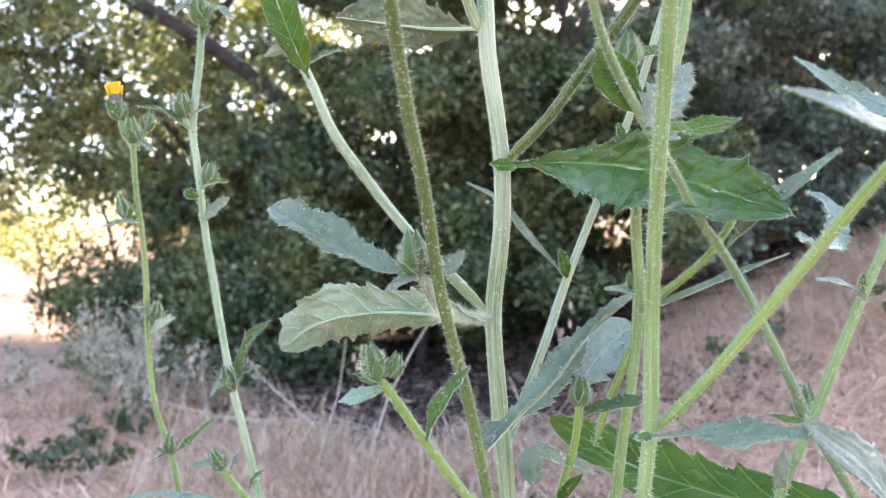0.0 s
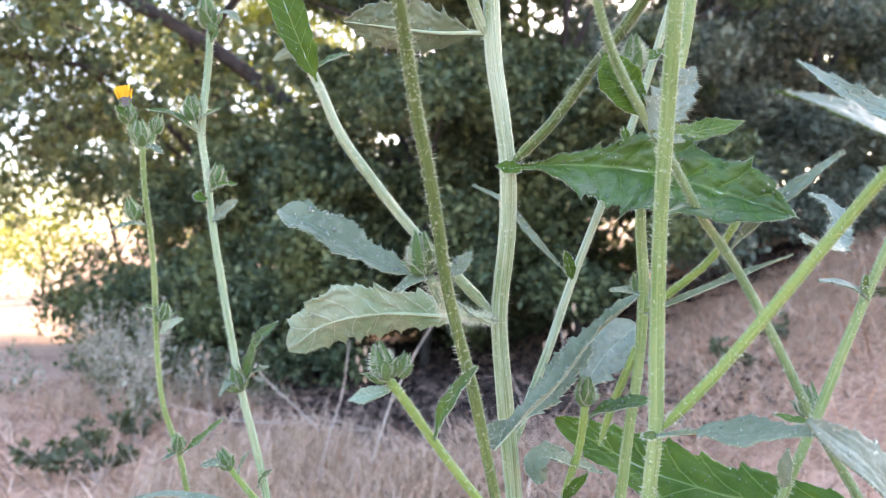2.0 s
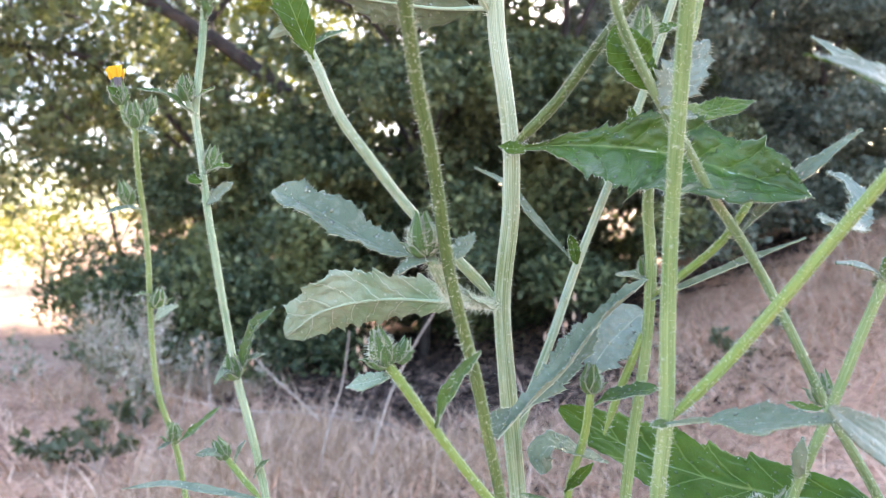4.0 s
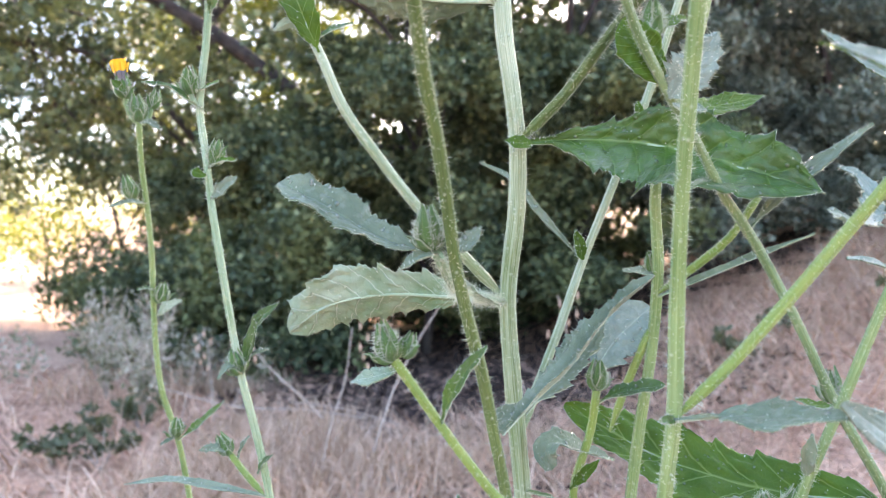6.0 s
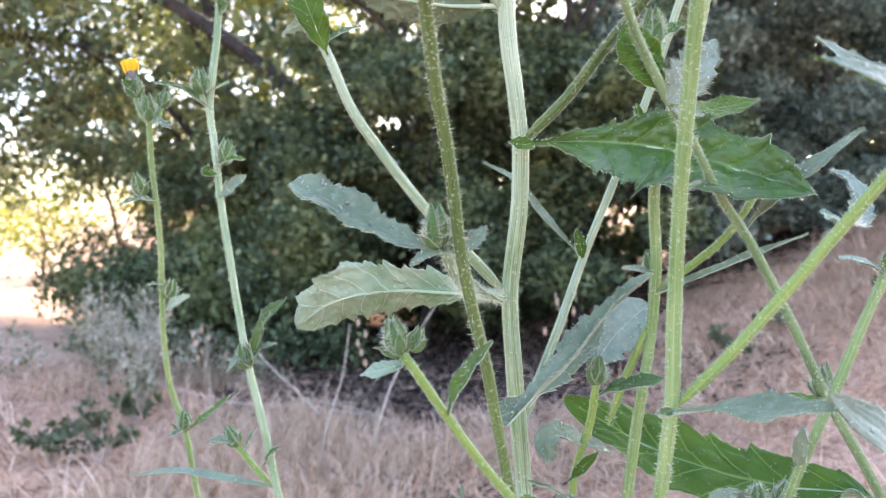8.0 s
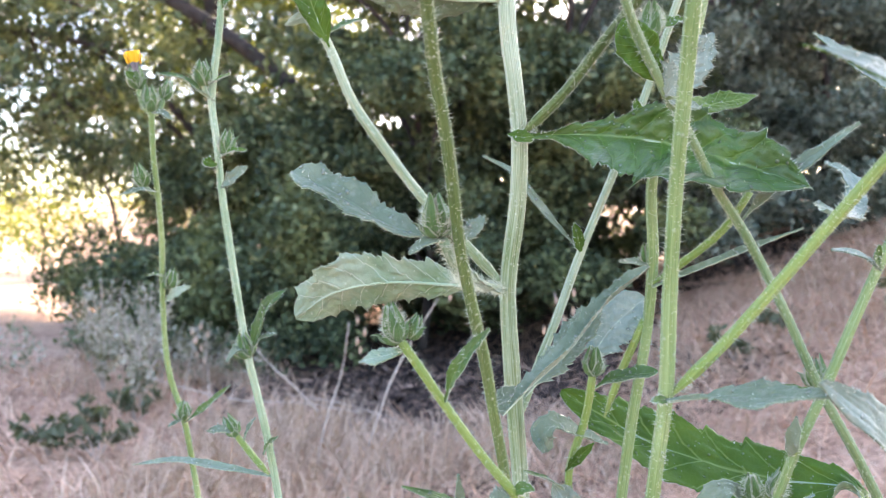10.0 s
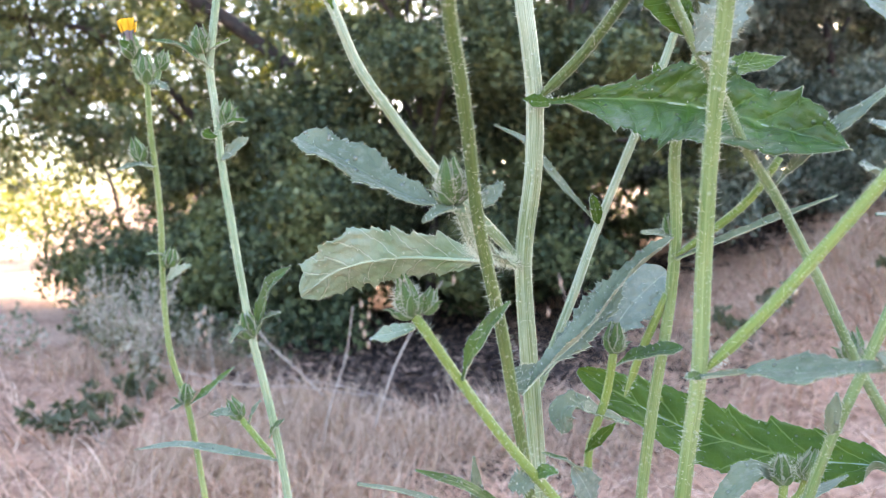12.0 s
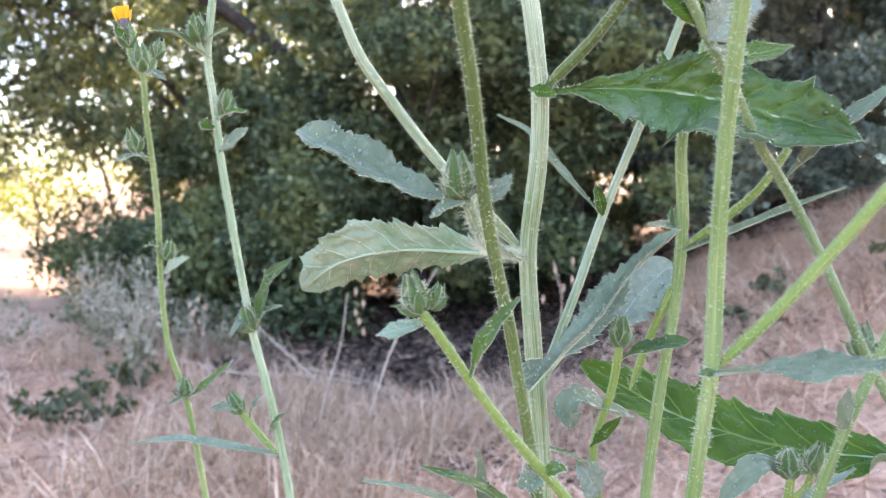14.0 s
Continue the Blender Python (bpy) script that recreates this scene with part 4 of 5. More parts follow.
# the stem with long side leaves behind it
p = plant((0.075, 0.295), "slender green oxtongue with long narrow side leaves")
stem(p, [rooted(0.066, 0.30), (0.066, 0.295, 0.4), (0.0643, 0.2870, 0.6551), (0.0666, 0.2860, 0.6765), (0.0707, 0.2840, 0.7084), (0.0718, 0.2810, 0.7378), (0.0700, 0.2780, 0.7645), (0.0756, 0.2730, 0.7944), (0.0820, 0.2690, 0.8176), (0.0859, 0.2650, 0.8478)], 0.0024, 0.0019, STEM_GREEN)
stem(p, [(0.0712, 0.2810, 0.7270), (0.0799, 0.2740, 0.7351), (0.0939, 0.2690, 0.7486), (0.1011, 0.2660, 0.7610)], 0.0015, 0.0013, STEM_LIME, "branch")
stem(p, [(0.0572, 0.2920, 0.6750), (0.0630, 0.2890, 0.6938), (0.0699, 0.2840, 0.7136)], 0.0015, 0.0015, STEM_LIME, "branch", hair=0.6)
leaf(p, [(0.0712, 0.2780, 0.7265), (0.0893, 0.2720, 0.7348), (0.1058, 0.2680, 0.7423), (0.1185, 0.2620, 0.7485)], 0.0018, (0, -0.5, 0.85), LEAF_GREY, fold=35, tooth=0.1, stalk=0.05, bristles=2.0, label="long narrow grey-green leaf")
leaf(p, [(0.0752, 0.2730, 0.7912), (0.0926, 0.2850, 0.7943), (0.1151, 0.2960, 0.8004)], 0.0044, FACE, LEAF_BRIGHT)
leaf(p, [(0.0490, 0.2750, 0.6890), (0.0550, 0.2720, 0.6930), (0.0620, 0.2700, 0.6950), (0.0710, 0.2680, 0.6970)], 0.0030, (0.1, -0.55, 0.8), LEAF_TOP, LEAF_PALE, fold=24, tooth=0.2, belly=0.6, point=1.1, bristles=2.0, label="small dark glossy leaf")
leaf(p, [(0.0490, 0.2850, 0.6960), (0.0570, 0.2880, 0.7080), (0.0660, 0.2920, 0.7160), (0.0730, 0.2960, 0.7210)], 0.0092, (-0.1, -0.9, 0.4), LEAF_BLUE, LEAF_GREY, fold=8, teeth=7, tooth=0.3, belly=0.55, point=1.3, label="broad pale grey-green leaf")
leaf(p, [(0.0580, 0.2880, 0.6660), (0.0470, 0.2820, 0.6700), (0.0380, 0.2770, 0.6740), (0.0330, 0.2740, 0.6750), (0.0310, 0.2720, 0.6720), (0.0330, 0.2710, 0.6670)], 0.0046, (-0.1, -0.5, 0.85), LEAF_GREY, LEAF_PALE, fold=30, stalk=0.1, belly=0.66, point=1.0, tooth=0.25, bristles=2.5, label="drooping grey-green curled leaf")
bud(p, (0.0715, 0.2850, 0.7341), 0.0070, (-0.3, -0.3, 1))
leaf(p, [(0.0722, 0.2820, 0.7332), (0.0654, 0.2780, 0.7352), (0.0578, 0.2750, 0.7357)], 0.0018, UPFACE, LEAF_GREY)

# short shoots between the stems
p = plant((0.060, 0.28), "short oxtongue shoot with a bud and curled leaves")
stem(p, [rooted(0.060, 0.285), (0.060, 0.284, 0.45), (0.0454, 0.2840, 0.6338), (0.0421, 0.2810, 0.6553), (0.0475, 0.2760, 0.6807), (0.0486, 0.2720, 0.6952)], 0.0020, 0.0014, STEM_LIME, hair=0.6)
bud(p, (0.0484, 0.2710, 0.6950), 0.0085, (0.05, -0.1, 1))
leaf(p, [(0.0441, 0.2820, 0.6387), (0.0408, 0.2790, 0.6459), (0.0356, 0.2760, 0.6539)], 0.0055, FACE, LEAF_BLUE, stalk=0.05)
leaf(p, [(0.0416, 0.2800, 0.6496), (0.0322, 0.2700, 0.6578), (0.0234, 0.2620, 0.6627)], 0.0022, SKY, LEAF_TOP)
leaf(p, [(0.0408, 0.2800, 0.6576), (0.0439, 0.2760, 0.6629), (0.0492, 0.2700, 0.6709)], 0.0020, FACE, LEAF_BRIGHT)

# the dark olive stem in front
p = plant((0.016, 0.24), "slender olive green oxtongue stem thick with bristles")
stem(p, [rooted(0.020, 0.25), (0.018, 0.245, 0.45), (0.0146, 0.2360, 0.6702), (0.0106, 0.2290, 0.6895), (0.0067, 0.2210, 0.7087), (0.0020, 0.2100, 0.7270), (-0.0012, 0.2020, 0.7412), (-0.0033, 0.1950, 0.7559), (-0.0055, 0.1860, 0.7693), (-0.0081, 0.1780, 0.7816), (-0.0096, 0.1680, 0.7922), (-0.0110, 0.1590, 0.8016), (-0.0124, 0.1500, 0.8109)], 0.0023, 0.0016, STEM_OLIVE, hair=0.9)
leaf(p, [(0.0130, 0.2280, 0.6900), (0.0220, 0.2360, 0.6970), (0.0360, 0.2480, 0.7070), (0.0500, 0.2600, 0.7210), (0.0670, 0.2680, 0.7340)], 0.0031, (-0.45, -0.35, 0.8), LEAF_GREY, LEAF_GREY, fold=48, teeth=11, tooth=0.25, belly=0.5, point=0.9, stalk=0.1, bristles=2.5, label="narrow folded grey leaf")
leaf(p, [(0.0210, 0.2420, 0.6930), (0.0320, 0.2520, 0.7020), (0.0430, 0.2620, 0.7130), (0.0490, 0.2680, 0.7200)], 0.0060, (-0.35, -0.75, 0.5), LEAF_GREY, LEAF_PALE, fold=14, teeth=7, tooth=0.45, belly=0.55, point=1.2, stalk=0.2, bristles=2.0, label="grey leaf with spiny toothed margin")
leaf(p, [(0.0107, 0.2280, 0.6897), (0.0130, 0.2320, 0.6941), (0.0176, 0.2360, 0.6972)], 0.0026, FACE, LEAF_GREY, stalk=0.0)

# the branch with the large bud
p = plant((0.05, 0.23), "leaning light green oxtongue branch with spiny bud")
stem(p, [rooted(0.066, 0.235), (0.062, 0.225, 0.5), (0.0334, 0.2170, 0.6473), (0.0225, 0.2130, 0.6633), (0.0057, 0.2100, 0.6833), (-0.0049, 0.2080, 0.6978), (-0.0124, 0.2060, 0.7089), (-0.0178, 0.2050, 0.7166)], 0.0016, 0.0013, STEM_LIME, hair_len=0.0011)
bud(p, (-0.0175, 0.2050, 0.7151), 0.0082, (-0.25, -0.1, 1), "large spiny green flower bud", 6, tall=1.1)
bud(p, (-0.0143, 0.2070, 0.7154), 0.0058, (0.35, 0.1, 1))
leaf(p, [(-0.0152, 0.2060, 0.7125), (-0.0213, 0.2080, 0.7103), (-0.0285, 0.2100, 0.7084)], 0.0028, (0.1, -0.6, 0.8), LEAF_PALE, LEAF_PALE, teeth=5, tooth=0.25)
leaf(p, [(-0.0044, 0.2070, 0.6983), (-0.0021, 0.2040, 0.7058), (0.0021, 0.2020, 0.7130), (0.0071, 0.2000, 0.7195)], 0.0021, (-0.4, -0.7, 0.4), LEAF_TOP, fold=25, bristles=2.0)
leaf(p, [(0.0141, 0.2120, 0.6718), (0.0115, 0.2090, 0.6711), (0.0077, 0.2070, 0.6706)], 0.0030, FACE, LEAF_GREY, tooth=0.4)
leaf(p, [(0.0148, 0.2120, 0.6718), (0.0181, 0.2090, 0.6741), (0.0206, 0.2070, 0.6745)], 0.0018, FACE, LEAF_TOP)

# the fresh green plant with the forked stem
p = plant((0.05, 0.21), "fresh green oxtongue with forked bristly stem")
stem(p, [rooted(0.042, 0.215), (0.046, 0.21, 0.45), (0.0521, 0.2010, 0.6821), (0.0534, 0.1980, 0.7020), (0.0530, 0.1950, 0.7272), (0.0525, 0.1900, 0.7557), (0.0523, 0.1830, 0.7825), (0.0518, 0.1750, 0.8043), (0.0518, 0.1700, 0.8190)], 0.0026, 0.0018, STEM_GREEN)
stem(p, [(0.0534, 0.1980, 0.7017), (0.0659, 0.1920, 0.7173), (0.0775, 0.1860, 0.7340), (0.0883, 0.1800, 0.7504), (0.0993, 0.1720, 0.7679), (0.1103, 0.1600, 0.7866)], 0.0015, 0.0013, STEM_LIME, "branch")
leaf(p, [(0.0526, 0.1950, 0.7022), (0.0618, 0.1860, 0.7055), (0.0692, 0.1720, 0.7078), (0.0766, 0.1580, 0.7117)], 0.0056, (0.0, -0.65, 0.75), LEAF_GREY, LEAF_PALE, stalk=0.42, belly=0.4, label="dusty grey-green leaf on a long stalk")
leaf(p, [(0.0531, 0.1960, 0.7022), (0.0503, 0.1930, 0.7027), (0.0478, 0.1910, 0.7029)], 0.0012, FACE, LEAF_TOP, stalk=0.0)
leaf(p, [(0.0895, 0.1820, 0.7501), (0.0999, 0.1950, 0.7530), (0.1019, 0.2000, 0.7597), (0.0991, 0.2020, 0.7635), (0.0958, 0.2030, 0.7651)], 0.0030, FACE, LEAF_BLUE, LEAF_GREY, tooth=0.4, bristles=2.0)
leaf(p, [(0.0895, 0.1820, 0.7501), (0.0913, 0.1920, 0.7516), (0.0906, 0.1960, 0.7542)], 0.0024, FACE, LEAF_GREY)
leaf(p, [(0.1068, 0.1600, 0.7831), (0.0779, 0.1350, 0.7712), (0.0647, 0.1280, 0.7744), (0.0538, 0.1250, 0.7763)], 0.0030, (0.1, -0.8, 0.6), LEAF_BLUE, LEAF_BRIGHT, label="pale bluish leaf close by")

# the crossing stem
p = plant((0.145, 0.24), "bristly green oxtongue with arching stem")
stem(p, [rooted(0.160, 0.25), (0.158, 0.245, 0.5), (0.1378, 0.2380, 0.6520), (0.1265, 0.2360, 0.6734), (0.1126, 0.2360, 0.6977), (0.1005, 0.2370, 0.7236), (0.0867, 0.2360, 0.7481), (0.0767, 0.2310, 0.7600), (0.0670, 0.2230, 0.7728), (0.0535, 0.2130, 0.7894), (0.0443, 0.2060, 0.8032), (0.0373, 0.1980, 0.8187)], 0.0020, 0.0013, STEM_DARK)
leaf(p, [(0.0866, 0.2370, 0.7493), (0.0949, 0.2360, 0.7592), (0.1061, 0.2340, 0.7691), (0.1196, 0.2300, 0.7801)], 0.0024, (-0.3, -0.7, 0.6), LEAF_GREY, bristles=2.5, label="narrow grey bristly leaf")
leaf(p, [(0.0542, 0.2140, 0.7880), (0.0504, 0.2130, 0.7933), (0.0462, 0.2120, 0.7993), (0.0434, 0.2120, 0.8051)], 0.0060, (-0.3, -0.75, 0.55), LEAF_BRIGHT, belly=0.55, stalk=0.0, tooth=0.1, label="oval bright green leaf")
leaf(p, [(0.0561, 0.2140, 0.7840), (0.0605, 0.2100, 0.7904), (0.0668, 0.2070, 0.8002)], 0.0058, (0.1, -0.9, 0.4), LEAF_BLUE, LEAF_GREY, tooth=0.4, bristles=3.0, stalk=0.05)
bud(p, (0.0531, 0.2200, 0.8020), 0.0090, (0.02, 0, 1), "", 4)
leaf(p, [(0.0536, 0.2220, 0.8041), (0.0590, 0.2250, 0.8078), (0.0648, 0.2280, 0.8099)], 0.0020, FACE, LEAF_BRIGHT)
leaf(p, [(0.0574, 0.2160, 0.7836), (0.0603, 0.2120, 0.7814), (0.0651, 0.2100, 0.7803)], 0.0024, UPFACE, LEAF_GREY)
bud(p, (0.1133, 0.2400, 0.6980), 0.0080, (0.1, 0.3, 1), "", 4)
leaf(p, [(0.1110, 0.2340, 0.6976), (0.1052, 0.2320, 0.6981), (0.0979, 0.2300, 0.7002)], 0.0016, UPFACE, LEAF_BRIGHT)
leaf(p, [(0.1467, 0.2300, 0.6536), (0.1039, 0.1750, 0.6908), (0.0855, 0.1600, 0.7065), (0.0733, 0.1560, 0.7148)], 0.0084, (0.3, -0.8, 0.5), LEAF_BLUE, LEAF_GREY, belly=0.5, label="bluish leaf hanging close by")
leaf(p, [(0.1369, 0.2500, 0.6514), (0.1493, 0.2900, 0.6504), (0.1282, 0.3020, 0.6489), (0.0882, 0.3120, 0.6572), (0.0448, 0.3220, 0.6785)], 0.0142, (0.05, -0.75, 0.65), LEAF_BRIGHT, LEAF_PALE, fold=12, quilt=0.15, teeth=10, tooth=0.19, belly=0.6, stalk=0.14, point=1.9, label="large green lower leaf with pale veins")

# the stem that leans the other way
p = plant((0.082, 0.225), "thin bristly oxtongue stem leaning over dry grass")
stem(p, [rooted(0.072, 0.225), (0.074, 0.222, 0.5), (0.0927, 0.2130, 0.6796), (0.1024, 0.2120, 0.7038), (0.1097, 0.2110, 0.7234), (0.1154, 0.2100, 0.7382), (0.1207, 0.2090, 0.7517), (0.1374, 0.2180, 0.7775), (0.1568, 0.2350, 0.8038)], 0.0016, 0.0013, STEM_GREEN)
leaf(p, [(0.1151, 0.2090, 0.7363), (0.1091, 0.2070, 0.7401), (0.1038, 0.2060, 0.7414), (0.0993, 0.2050, 0.7417)], 0.0013, UPFACE, LEAF_BLUE, LEAF_GREY)
leaf(p, [(0.1148, 0.2090, 0.7366), (0.1128, 0.2070, 0.7402), (0.1129, 0.2060, 0.7433)], 0.0014, FACE, LEAF_TOP)
leaf(p, [(0.0932, 0.2130, 0.6824), (0.0926, 0.2100, 0.6891), (0.0930, 0.2090, 0.6955)], 0.0020, (-0.6, -0.7, 0.2), LEAF_GREY)
leaf(p, [(0.1488, 0.2280, 0.7921), (0.1472, 0.2550, 0.7962), (0.1322, 0.2580, 0.8053), (0.1187, 0.2600, 0.8151)], 0.0036, (-0.1, -0.95, 0.3), LEAF_BLUE, LEAF_BRIGHT, tooth=0.3, bristles=2.0)

# low shoot with buds
p = plant((0.10, 0.27), "low oxtongue shoot with paired spiny buds")
stem(p, [rooted(0.10, 0.275), (0.10, 0.272, 0.45), (0.1019, 0.2700, 0.6298), (0.1049, 0.2670, 0.6447), (0.1047, 0.2650, 0.6531)], 0.0018, 0.0014, STEM_LIME)
bud(p, (0.1039, 0.2640, 0.6531), 0.0090, (-0.2, -0.2, 1))
stem(p, [(0.1040, 0.2670, 0.6428), (0.1101, 0.2660, 0.6480), (0.1113, 0.2640, 0.6545)], 0.0012, 0.0011, STEM_LIME, "branch")
bud(p, (0.1109, 0.2630, 0.6543), 0.0085, (0.25, 0, 1))
leaf(p, [(0.1043, 0.2660, 0.6509), (0.0948, 0.2640, 0.6573), (0.0867, 0.2620, 0.6522), (0.0787, 0.2600, 0.6435)], 0.0042, (-0.2, -0.6, 0.8), LEAF_GREY)
leaf(p, [(0.1060, 0.2670, 0.6408), (0.1128, 0.2620, 0.6495), (0.1224, 0.2580, 0.6576)], 0.0016, UPFACE, LEAF_BLUE)

# the flowering stem
p = plant((-0.12, 0.38), "thin oxtongue stem with a half-closed yellow flower")
stem(p, [rooted(-0.115, 0.39), (-0.115, 0.385, 0.45), (-0.1272, 0.3740, 0.6236), (-0.1317, 0.3700, 0.6535), (-0.1372, 0.3660, 0.6748), (-0.1387, 0.3630, 0.6941), (-0.1381, 0.3580, 0.7186), (-0.1365, 0.3520, 0.7399), (-0.1362, 0.3460, 0.7604), (-0.1362, 0.3400, 0.7778), (-0.1354, 0.3350, 0.7984)], 0.0020, 0.0012, STEM_GREEN, hair=0.7)
bud(p, (-0.1356, 0.3350, 0.7971), 0.0089, (-0.05, -0.1, 1), "", 5)
stem(p, [(-0.1352, 0.3360, 0.7943), (-0.1405, 0.3380, 0.8000), (-0.1425, 0.3380, 0.8075)], 0.0011, 0.0012, STEM_GREEN, "branch", hair=0.5)
stem(p, [(-0.1350, 0.3360, 0.7943), (-0.1335, 0.3420, 0.7994), (-0.1339, 0.3450, 0.8041)], 0.0010, 0.0010, STEM_GREEN, "branch", hair=0.5)
bud(p, (-0.1337, 0.3450, 0.8036), 0.0072, (0.2, 0.2, 1), "", 4)
leaf(p, [(-0.1345, 0.3340, 0.7957), (-0.1290, 0.3300, 0.7952), (-0.1231, 0.3270, 0.7917)], 0.0018, UPFACE, LEAF_GREY)
leaf(p, [(-0.1416, 0.3370, 0.8086), (-0.1424, 0.3330, 0.8103), (-0.1453, 0.3300, 0.8129)], 0.0020, FACE, LEAF_BRIGHT)
bud(p, (-0.1423, 0.3450, 0.7642), 0.0081, (-0.3, -0.1, 1), "", 4)
stem(p, [(-0.1359, 0.3470, 0.7605), (-0.1396, 0.3460, 0.7617), (-0.1423, 0.3450, 0.7647)], 0.0010, 0.0010, STEM_GREEN, "branch", hair=0.5)
leaf(p, [(-0.1356, 0.3450, 0.7617), (-0.1415, 0.3400, 0.7623), (-0.1492, 0.3350, 0.7594)], 0.0016, UPFACE, LEAF_GREY)
bud(p, (-0.1345, 0.3570, 0.7174), 0.0076, (0.25, -0.2, 1), "", 5)
leaf(p, [(-0.1361, 0.3570, 0.7108), (-0.1304, 0.3530, 0.7152), (-0.1222, 0.3500, 0.7188)], 0.0022, (0.3, -0.8, 0.4), LEAF_PALE)
leaf(p, [(-0.1369, 0.3560, 0.7227), (-0.1391, 0.3520, 0.7241), (-0.1424, 0.3500, 0.7232)], 0.0009, UPFACE, LEAF_TOP)
bud(p, (-0.1307, 0.3670, 0.6535), 0.0076, (0.1, -0.2, 1), "", 5)
leaf(p, [(-0.1302, 0.3680, 0.6511), (-0.1190, 0.3620, 0.6596), (-0.1049, 0.3560, 0.6721)], 0.0020, (-0.3, -0.7, 0.6), LEAF_TOP, fold=25)
leaf(p, [(-0.1304, 0.3660, 0.6538), (-0.1326, 0.3620, 0.6527), (-0.1356, 0.3600, 0.6511)], 0.0010, UPFACE, LEAF_GREY)


def flower(plant_ob, place, size):
    """A half-closed head: bracts below, a tuft of yellow florets."""
    ob = bud(plant_ob, place, size, (-0.12, -0.15, 1), "half-closed yellow flower head", 4, "flower_head")
    rng = random.Random(5)
    for k in range(22):
        a = k * 2.4
        r = 0.10 + 0.22 * math.sqrt(k / 22)
        top = 2.0 + rng.uniform(-0.15, 0.15) - 0.3 * r
        verts, faces, slots = [], [], []
        for q in range(6):
            u = q / 5
            w = 0.05 + 0.05 * u
            rr = r * (0.6 + 1.15 * u)
            for s in (-1, 0, 1):
                verts.append((s * w, -rr + (0.02 if s == 0 else 0), 0.55 + (top - 0.55) * u))
        for q in range(5):
            for s in range(2):
                faces.append((q * 3 + s, q * 3 + s + 1, q * 3 + s + 4, q * 3 + s + 3))
                slots.append(1 if q < 3 else 0)
        f = new("floret", mesh_of("floret", verts, faces, [PETAL, PETAL_BASE], slots))
        f.parent = ob
        f.matrix_basis = Matrix.Rotation(a, 4, "Z")


flower(p, (-0.1425, 0.3380, 0.8070), 0.0086)

# the taller stem beside it
p = plant((-0.07, 0.33), "tall grey-green oxtongue stem with stacked buds")
stem(p, [rooted(-0.062, 0.33), (-0.064, 0.328, 0.45), (-0.0754, 0.3180, 0.6425), (-0.0791, 0.3170, 0.6615), (-0.0824, 0.3160, 0.6758), (-0.0863, 0.3150, 0.6922), (-0.0902, 0.3150, 0.7131), (-0.0939, 0.3140, 0.7364), (-0.0973, 0.3130, 0.7595), (-0.1000, 0.3130, 0.7825), (-0.1018, 0.3120, 0.7985), (-0.1005, 0.3110, 0.8098), (-0.0987, 0.3110, 0.8258), (-0.0977, 0.3100, 0.8381), (-0.0977, 0.3100, 0.8461)], 0.0022, 0.0014, STEM_GREY, hair=0.8)
bud(p, (-0.0979, 0.3100, 0.8415), 0.0102, (-0.1, -0.1, 1), "", 6)
leaf(p, [(-0.0975, 0.3100, 0.8347), (-0.0954, 0.3070, 0.8384), (-0.0973, 0.3060, 0.8431)], 0.0020, FACE, LEAF_TOP, stalk=0.0)
leaf(p, [(-0.0963, 0.3100, 0.8461), (-0.0889, 0.3050, 0.8459), (-0.0827, 0.3020, 0.8401)], 0.0018, UPFACE, LEAF_GREY)
leaf(p, [(-0.0991, 0.3100, 0.8466), (-0.1031, 0.3050, 0.8473), (-0.1062, 0.3030, 0.8422)], 0.0018, UPFACE, LEAF_GREY)
leaf(p, [(-0.0999, 0.3110, 0.7974), (-0.1038, 0.3070, 0.7995), (-0.1102, 0.3030, 0.8042), (-0.1202, 0.3000, 0.8059)], 0.0019, (-0.3, -0.5, 0.8), LEAF_TOP, fold=25)
stem(p, [(-0.1018, 0.3120, 0.7980), (-0.1036, 0.3100, 0.8005), (-0.1044, 0.3090, 0.8037)], 0.0010, 0.0010, STEM_GREY, "branch", hair=0.5)
bud(p, (-0.1044, 0.3090, 0.8032), 0.0085, (-0.08, -0.1, 1), "", 5)
leaf(p, [(-0.1022, 0.3090, 0.8037), (-0.0970, 0.3050, 0.8050), (-0.0915, 0.3030, 0.8069)], 0.0018, UPFACE, LEAF_BRIGHT)
bud(p, (-0.0960, 0.3120, 0.7760), 0.0081, (0.15, 0.1, 1), "", 4)
leaf(p, [(-0.0980, 0.3110, 0.7743), (-0.0918, 0.3070, 0.7769), (-0.0854, 0.3050, 0.7767)], 0.0018, UPFACE, LEAF_BRIGHT)
leaf(p, [(-0.0979, 0.3120, 0.7617), (-0.0921, 0.3080, 0.7657), (-0.0852, 0.3060, 0.7705)], 0.0030, FACE, LEAF_GREY, tooth=0.4)
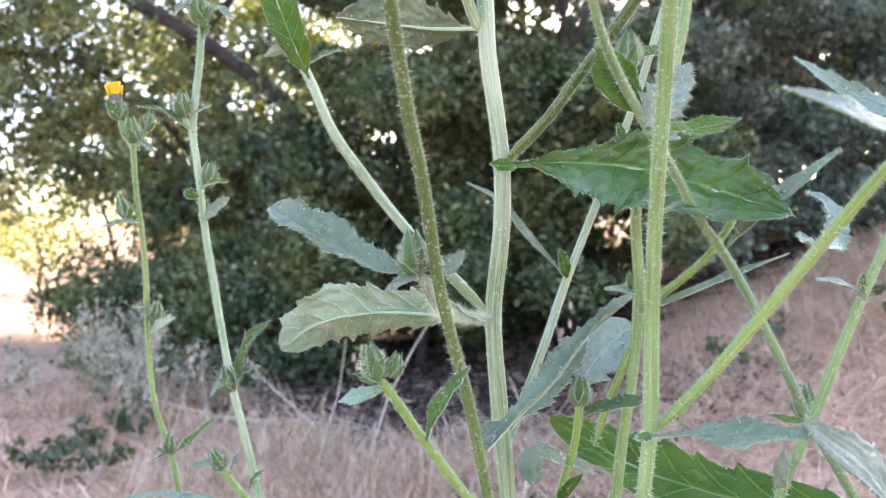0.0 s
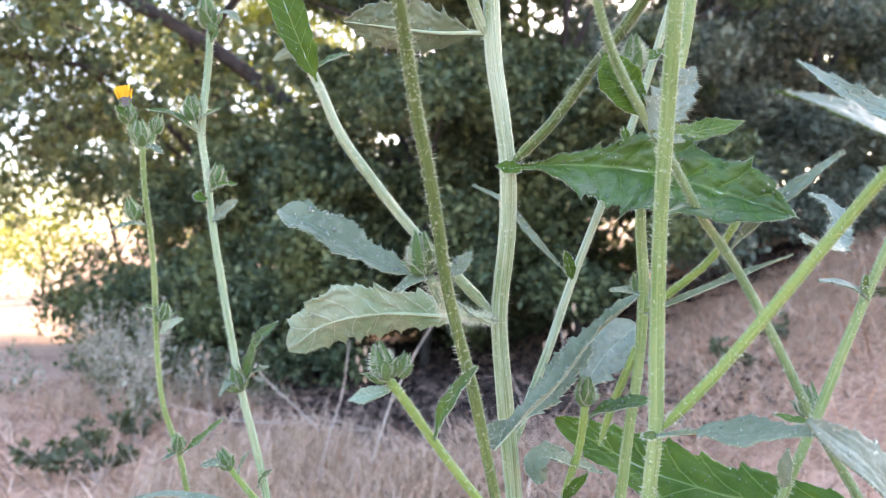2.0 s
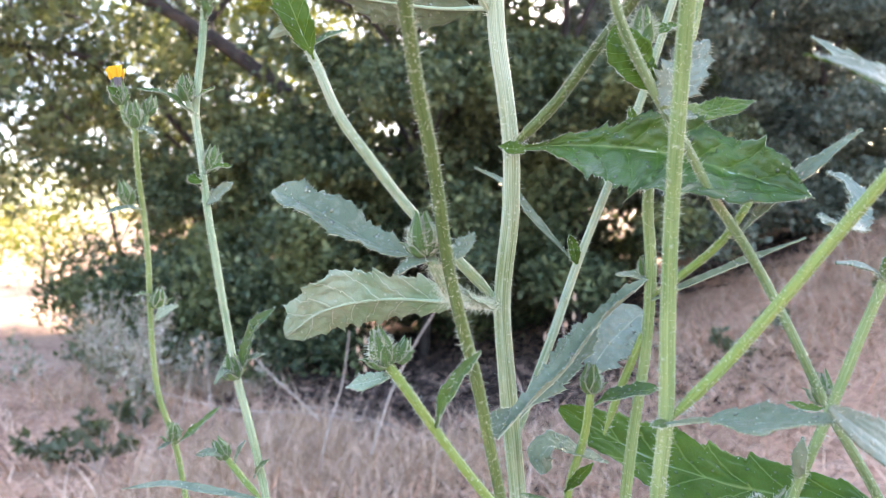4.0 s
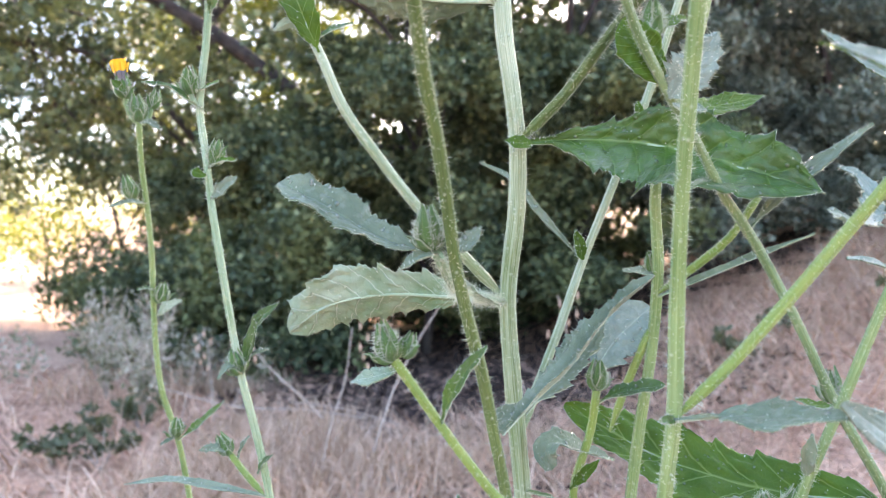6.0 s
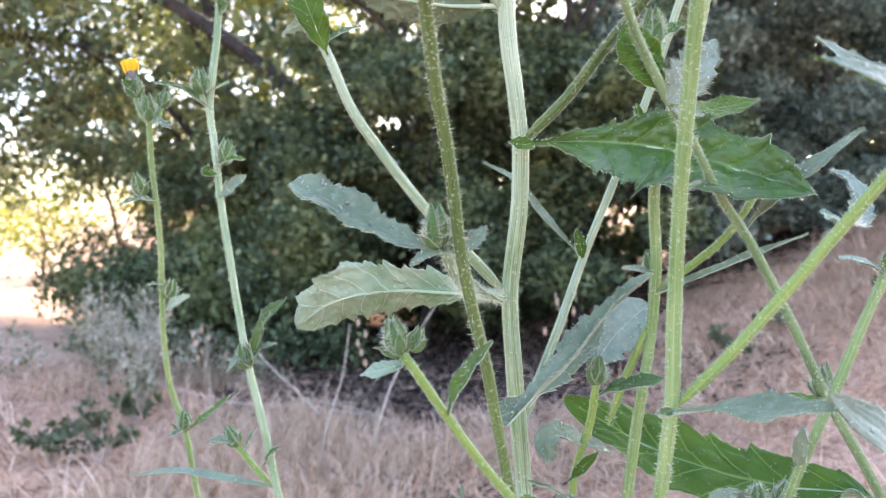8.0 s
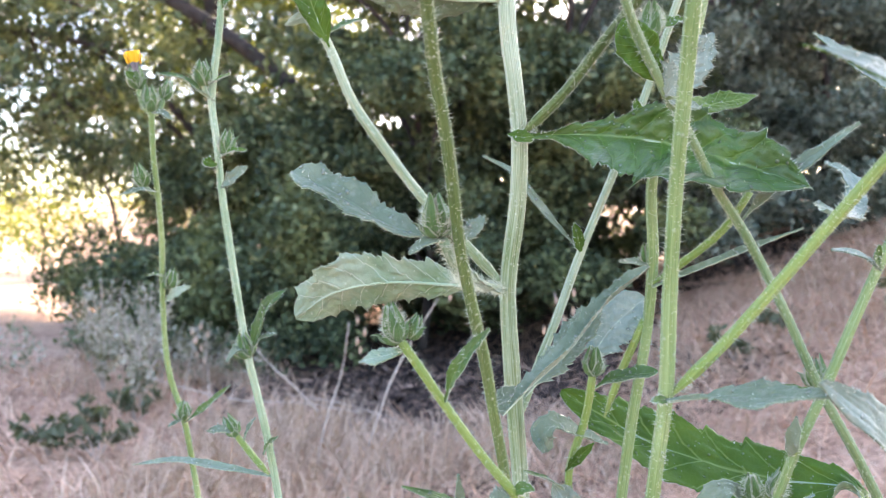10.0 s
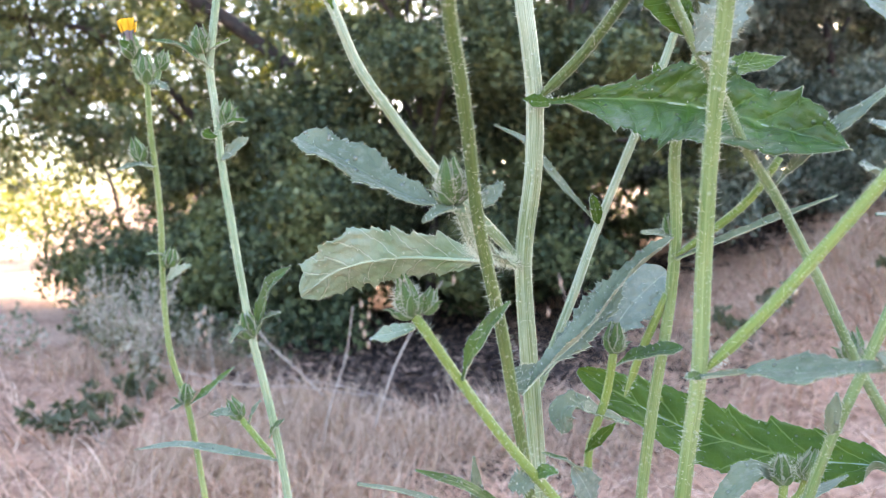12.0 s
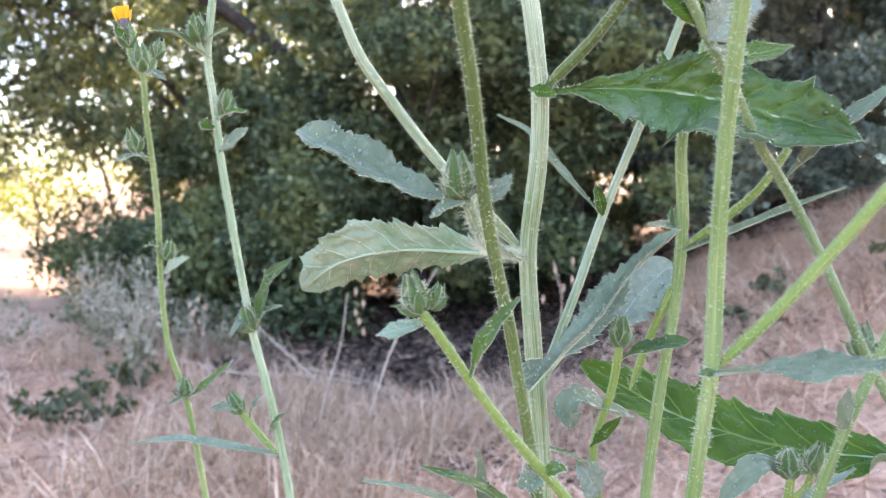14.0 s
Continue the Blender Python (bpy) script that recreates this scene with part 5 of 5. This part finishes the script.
leaf(p, [(-0.0993, 0.3120, 0.7721), (-0.1010, 0.3090, 0.7718), (-0.1041, 0.3080, 0.7729)], 0.0026, FACE, LEAF_BRIGHT)
bud(p, (-0.0859, 0.3120, 0.6932), 0.0085, (-0.2, -0.3, 1), "", 7)
leaf(p, [(-0.0848, 0.3120, 0.6923), (-0.0807, 0.3080, 0.7026), (-0.0764, 0.3060, 0.7142), (-0.0681, 0.3040, 0.7216)], 0.0031, (-0.6, -0.7, 0.2), LEAF_TOP, LEAF_TOP, fold=25, bristles=2.0)
leaf(p, [(-0.0852, 0.3110, 0.6948), (-0.0888, 0.3060, 0.6966), (-0.0922, 0.3040, 0.6916)], 0.0015, UPFACE, LEAF_GREY, tooth=0.3)
leaf(p, [(-0.0845, 0.3110, 0.6953), (-0.0780, 0.3060, 0.7018), (-0.0721, 0.3040, 0.7037)], 0.0013, UPFACE, LEAF_GREY, tooth=0.3)
stem(p, [(-0.0771, 0.3180, 0.6416), (-0.0852, 0.3220, 0.6484), (-0.0942, 0.3260, 0.6571)], 0.0014, 0.0013, STEM_LIME, "branch")
bud(p, (-0.0942, 0.3260, 0.6566), 0.0076, (-0.5, -0.1, 1), "", 6)
leaf(p, [(-0.0905, 0.3250, 0.6541), (-0.0869, 0.3200, 0.6617), (-0.0837, 0.3180, 0.6661)], 0.0014, UPFACE, LEAF_GREY)
leaf(p, [(-0.0940, 0.3250, 0.6580), (-0.0986, 0.3210, 0.6602), (-0.1041, 0.3180, 0.6601)], 0.0022, UPFACE, LEAF_GREY, tooth=0.4)
leaf(p, [(-0.0764, 0.3170, 0.6419), (-0.1013, 0.3300, 0.6411), (-0.1253, 0.3450, 0.6393), (-0.1521, 0.3600, 0.6325)], 0.0022, (0, -0.45, 0.9), LEAF_GREY, LEAF_PALE, fold=25, stalk=0.0, label="long narrow toothed leaf held level")
leaf(p, [(-0.0800, 0.3170, 0.6511), (-0.0770, 0.3140, 0.6565), (-0.0728, 0.3120, 0.6600)], 0.0014, UPFACE, LEAF_TOP)
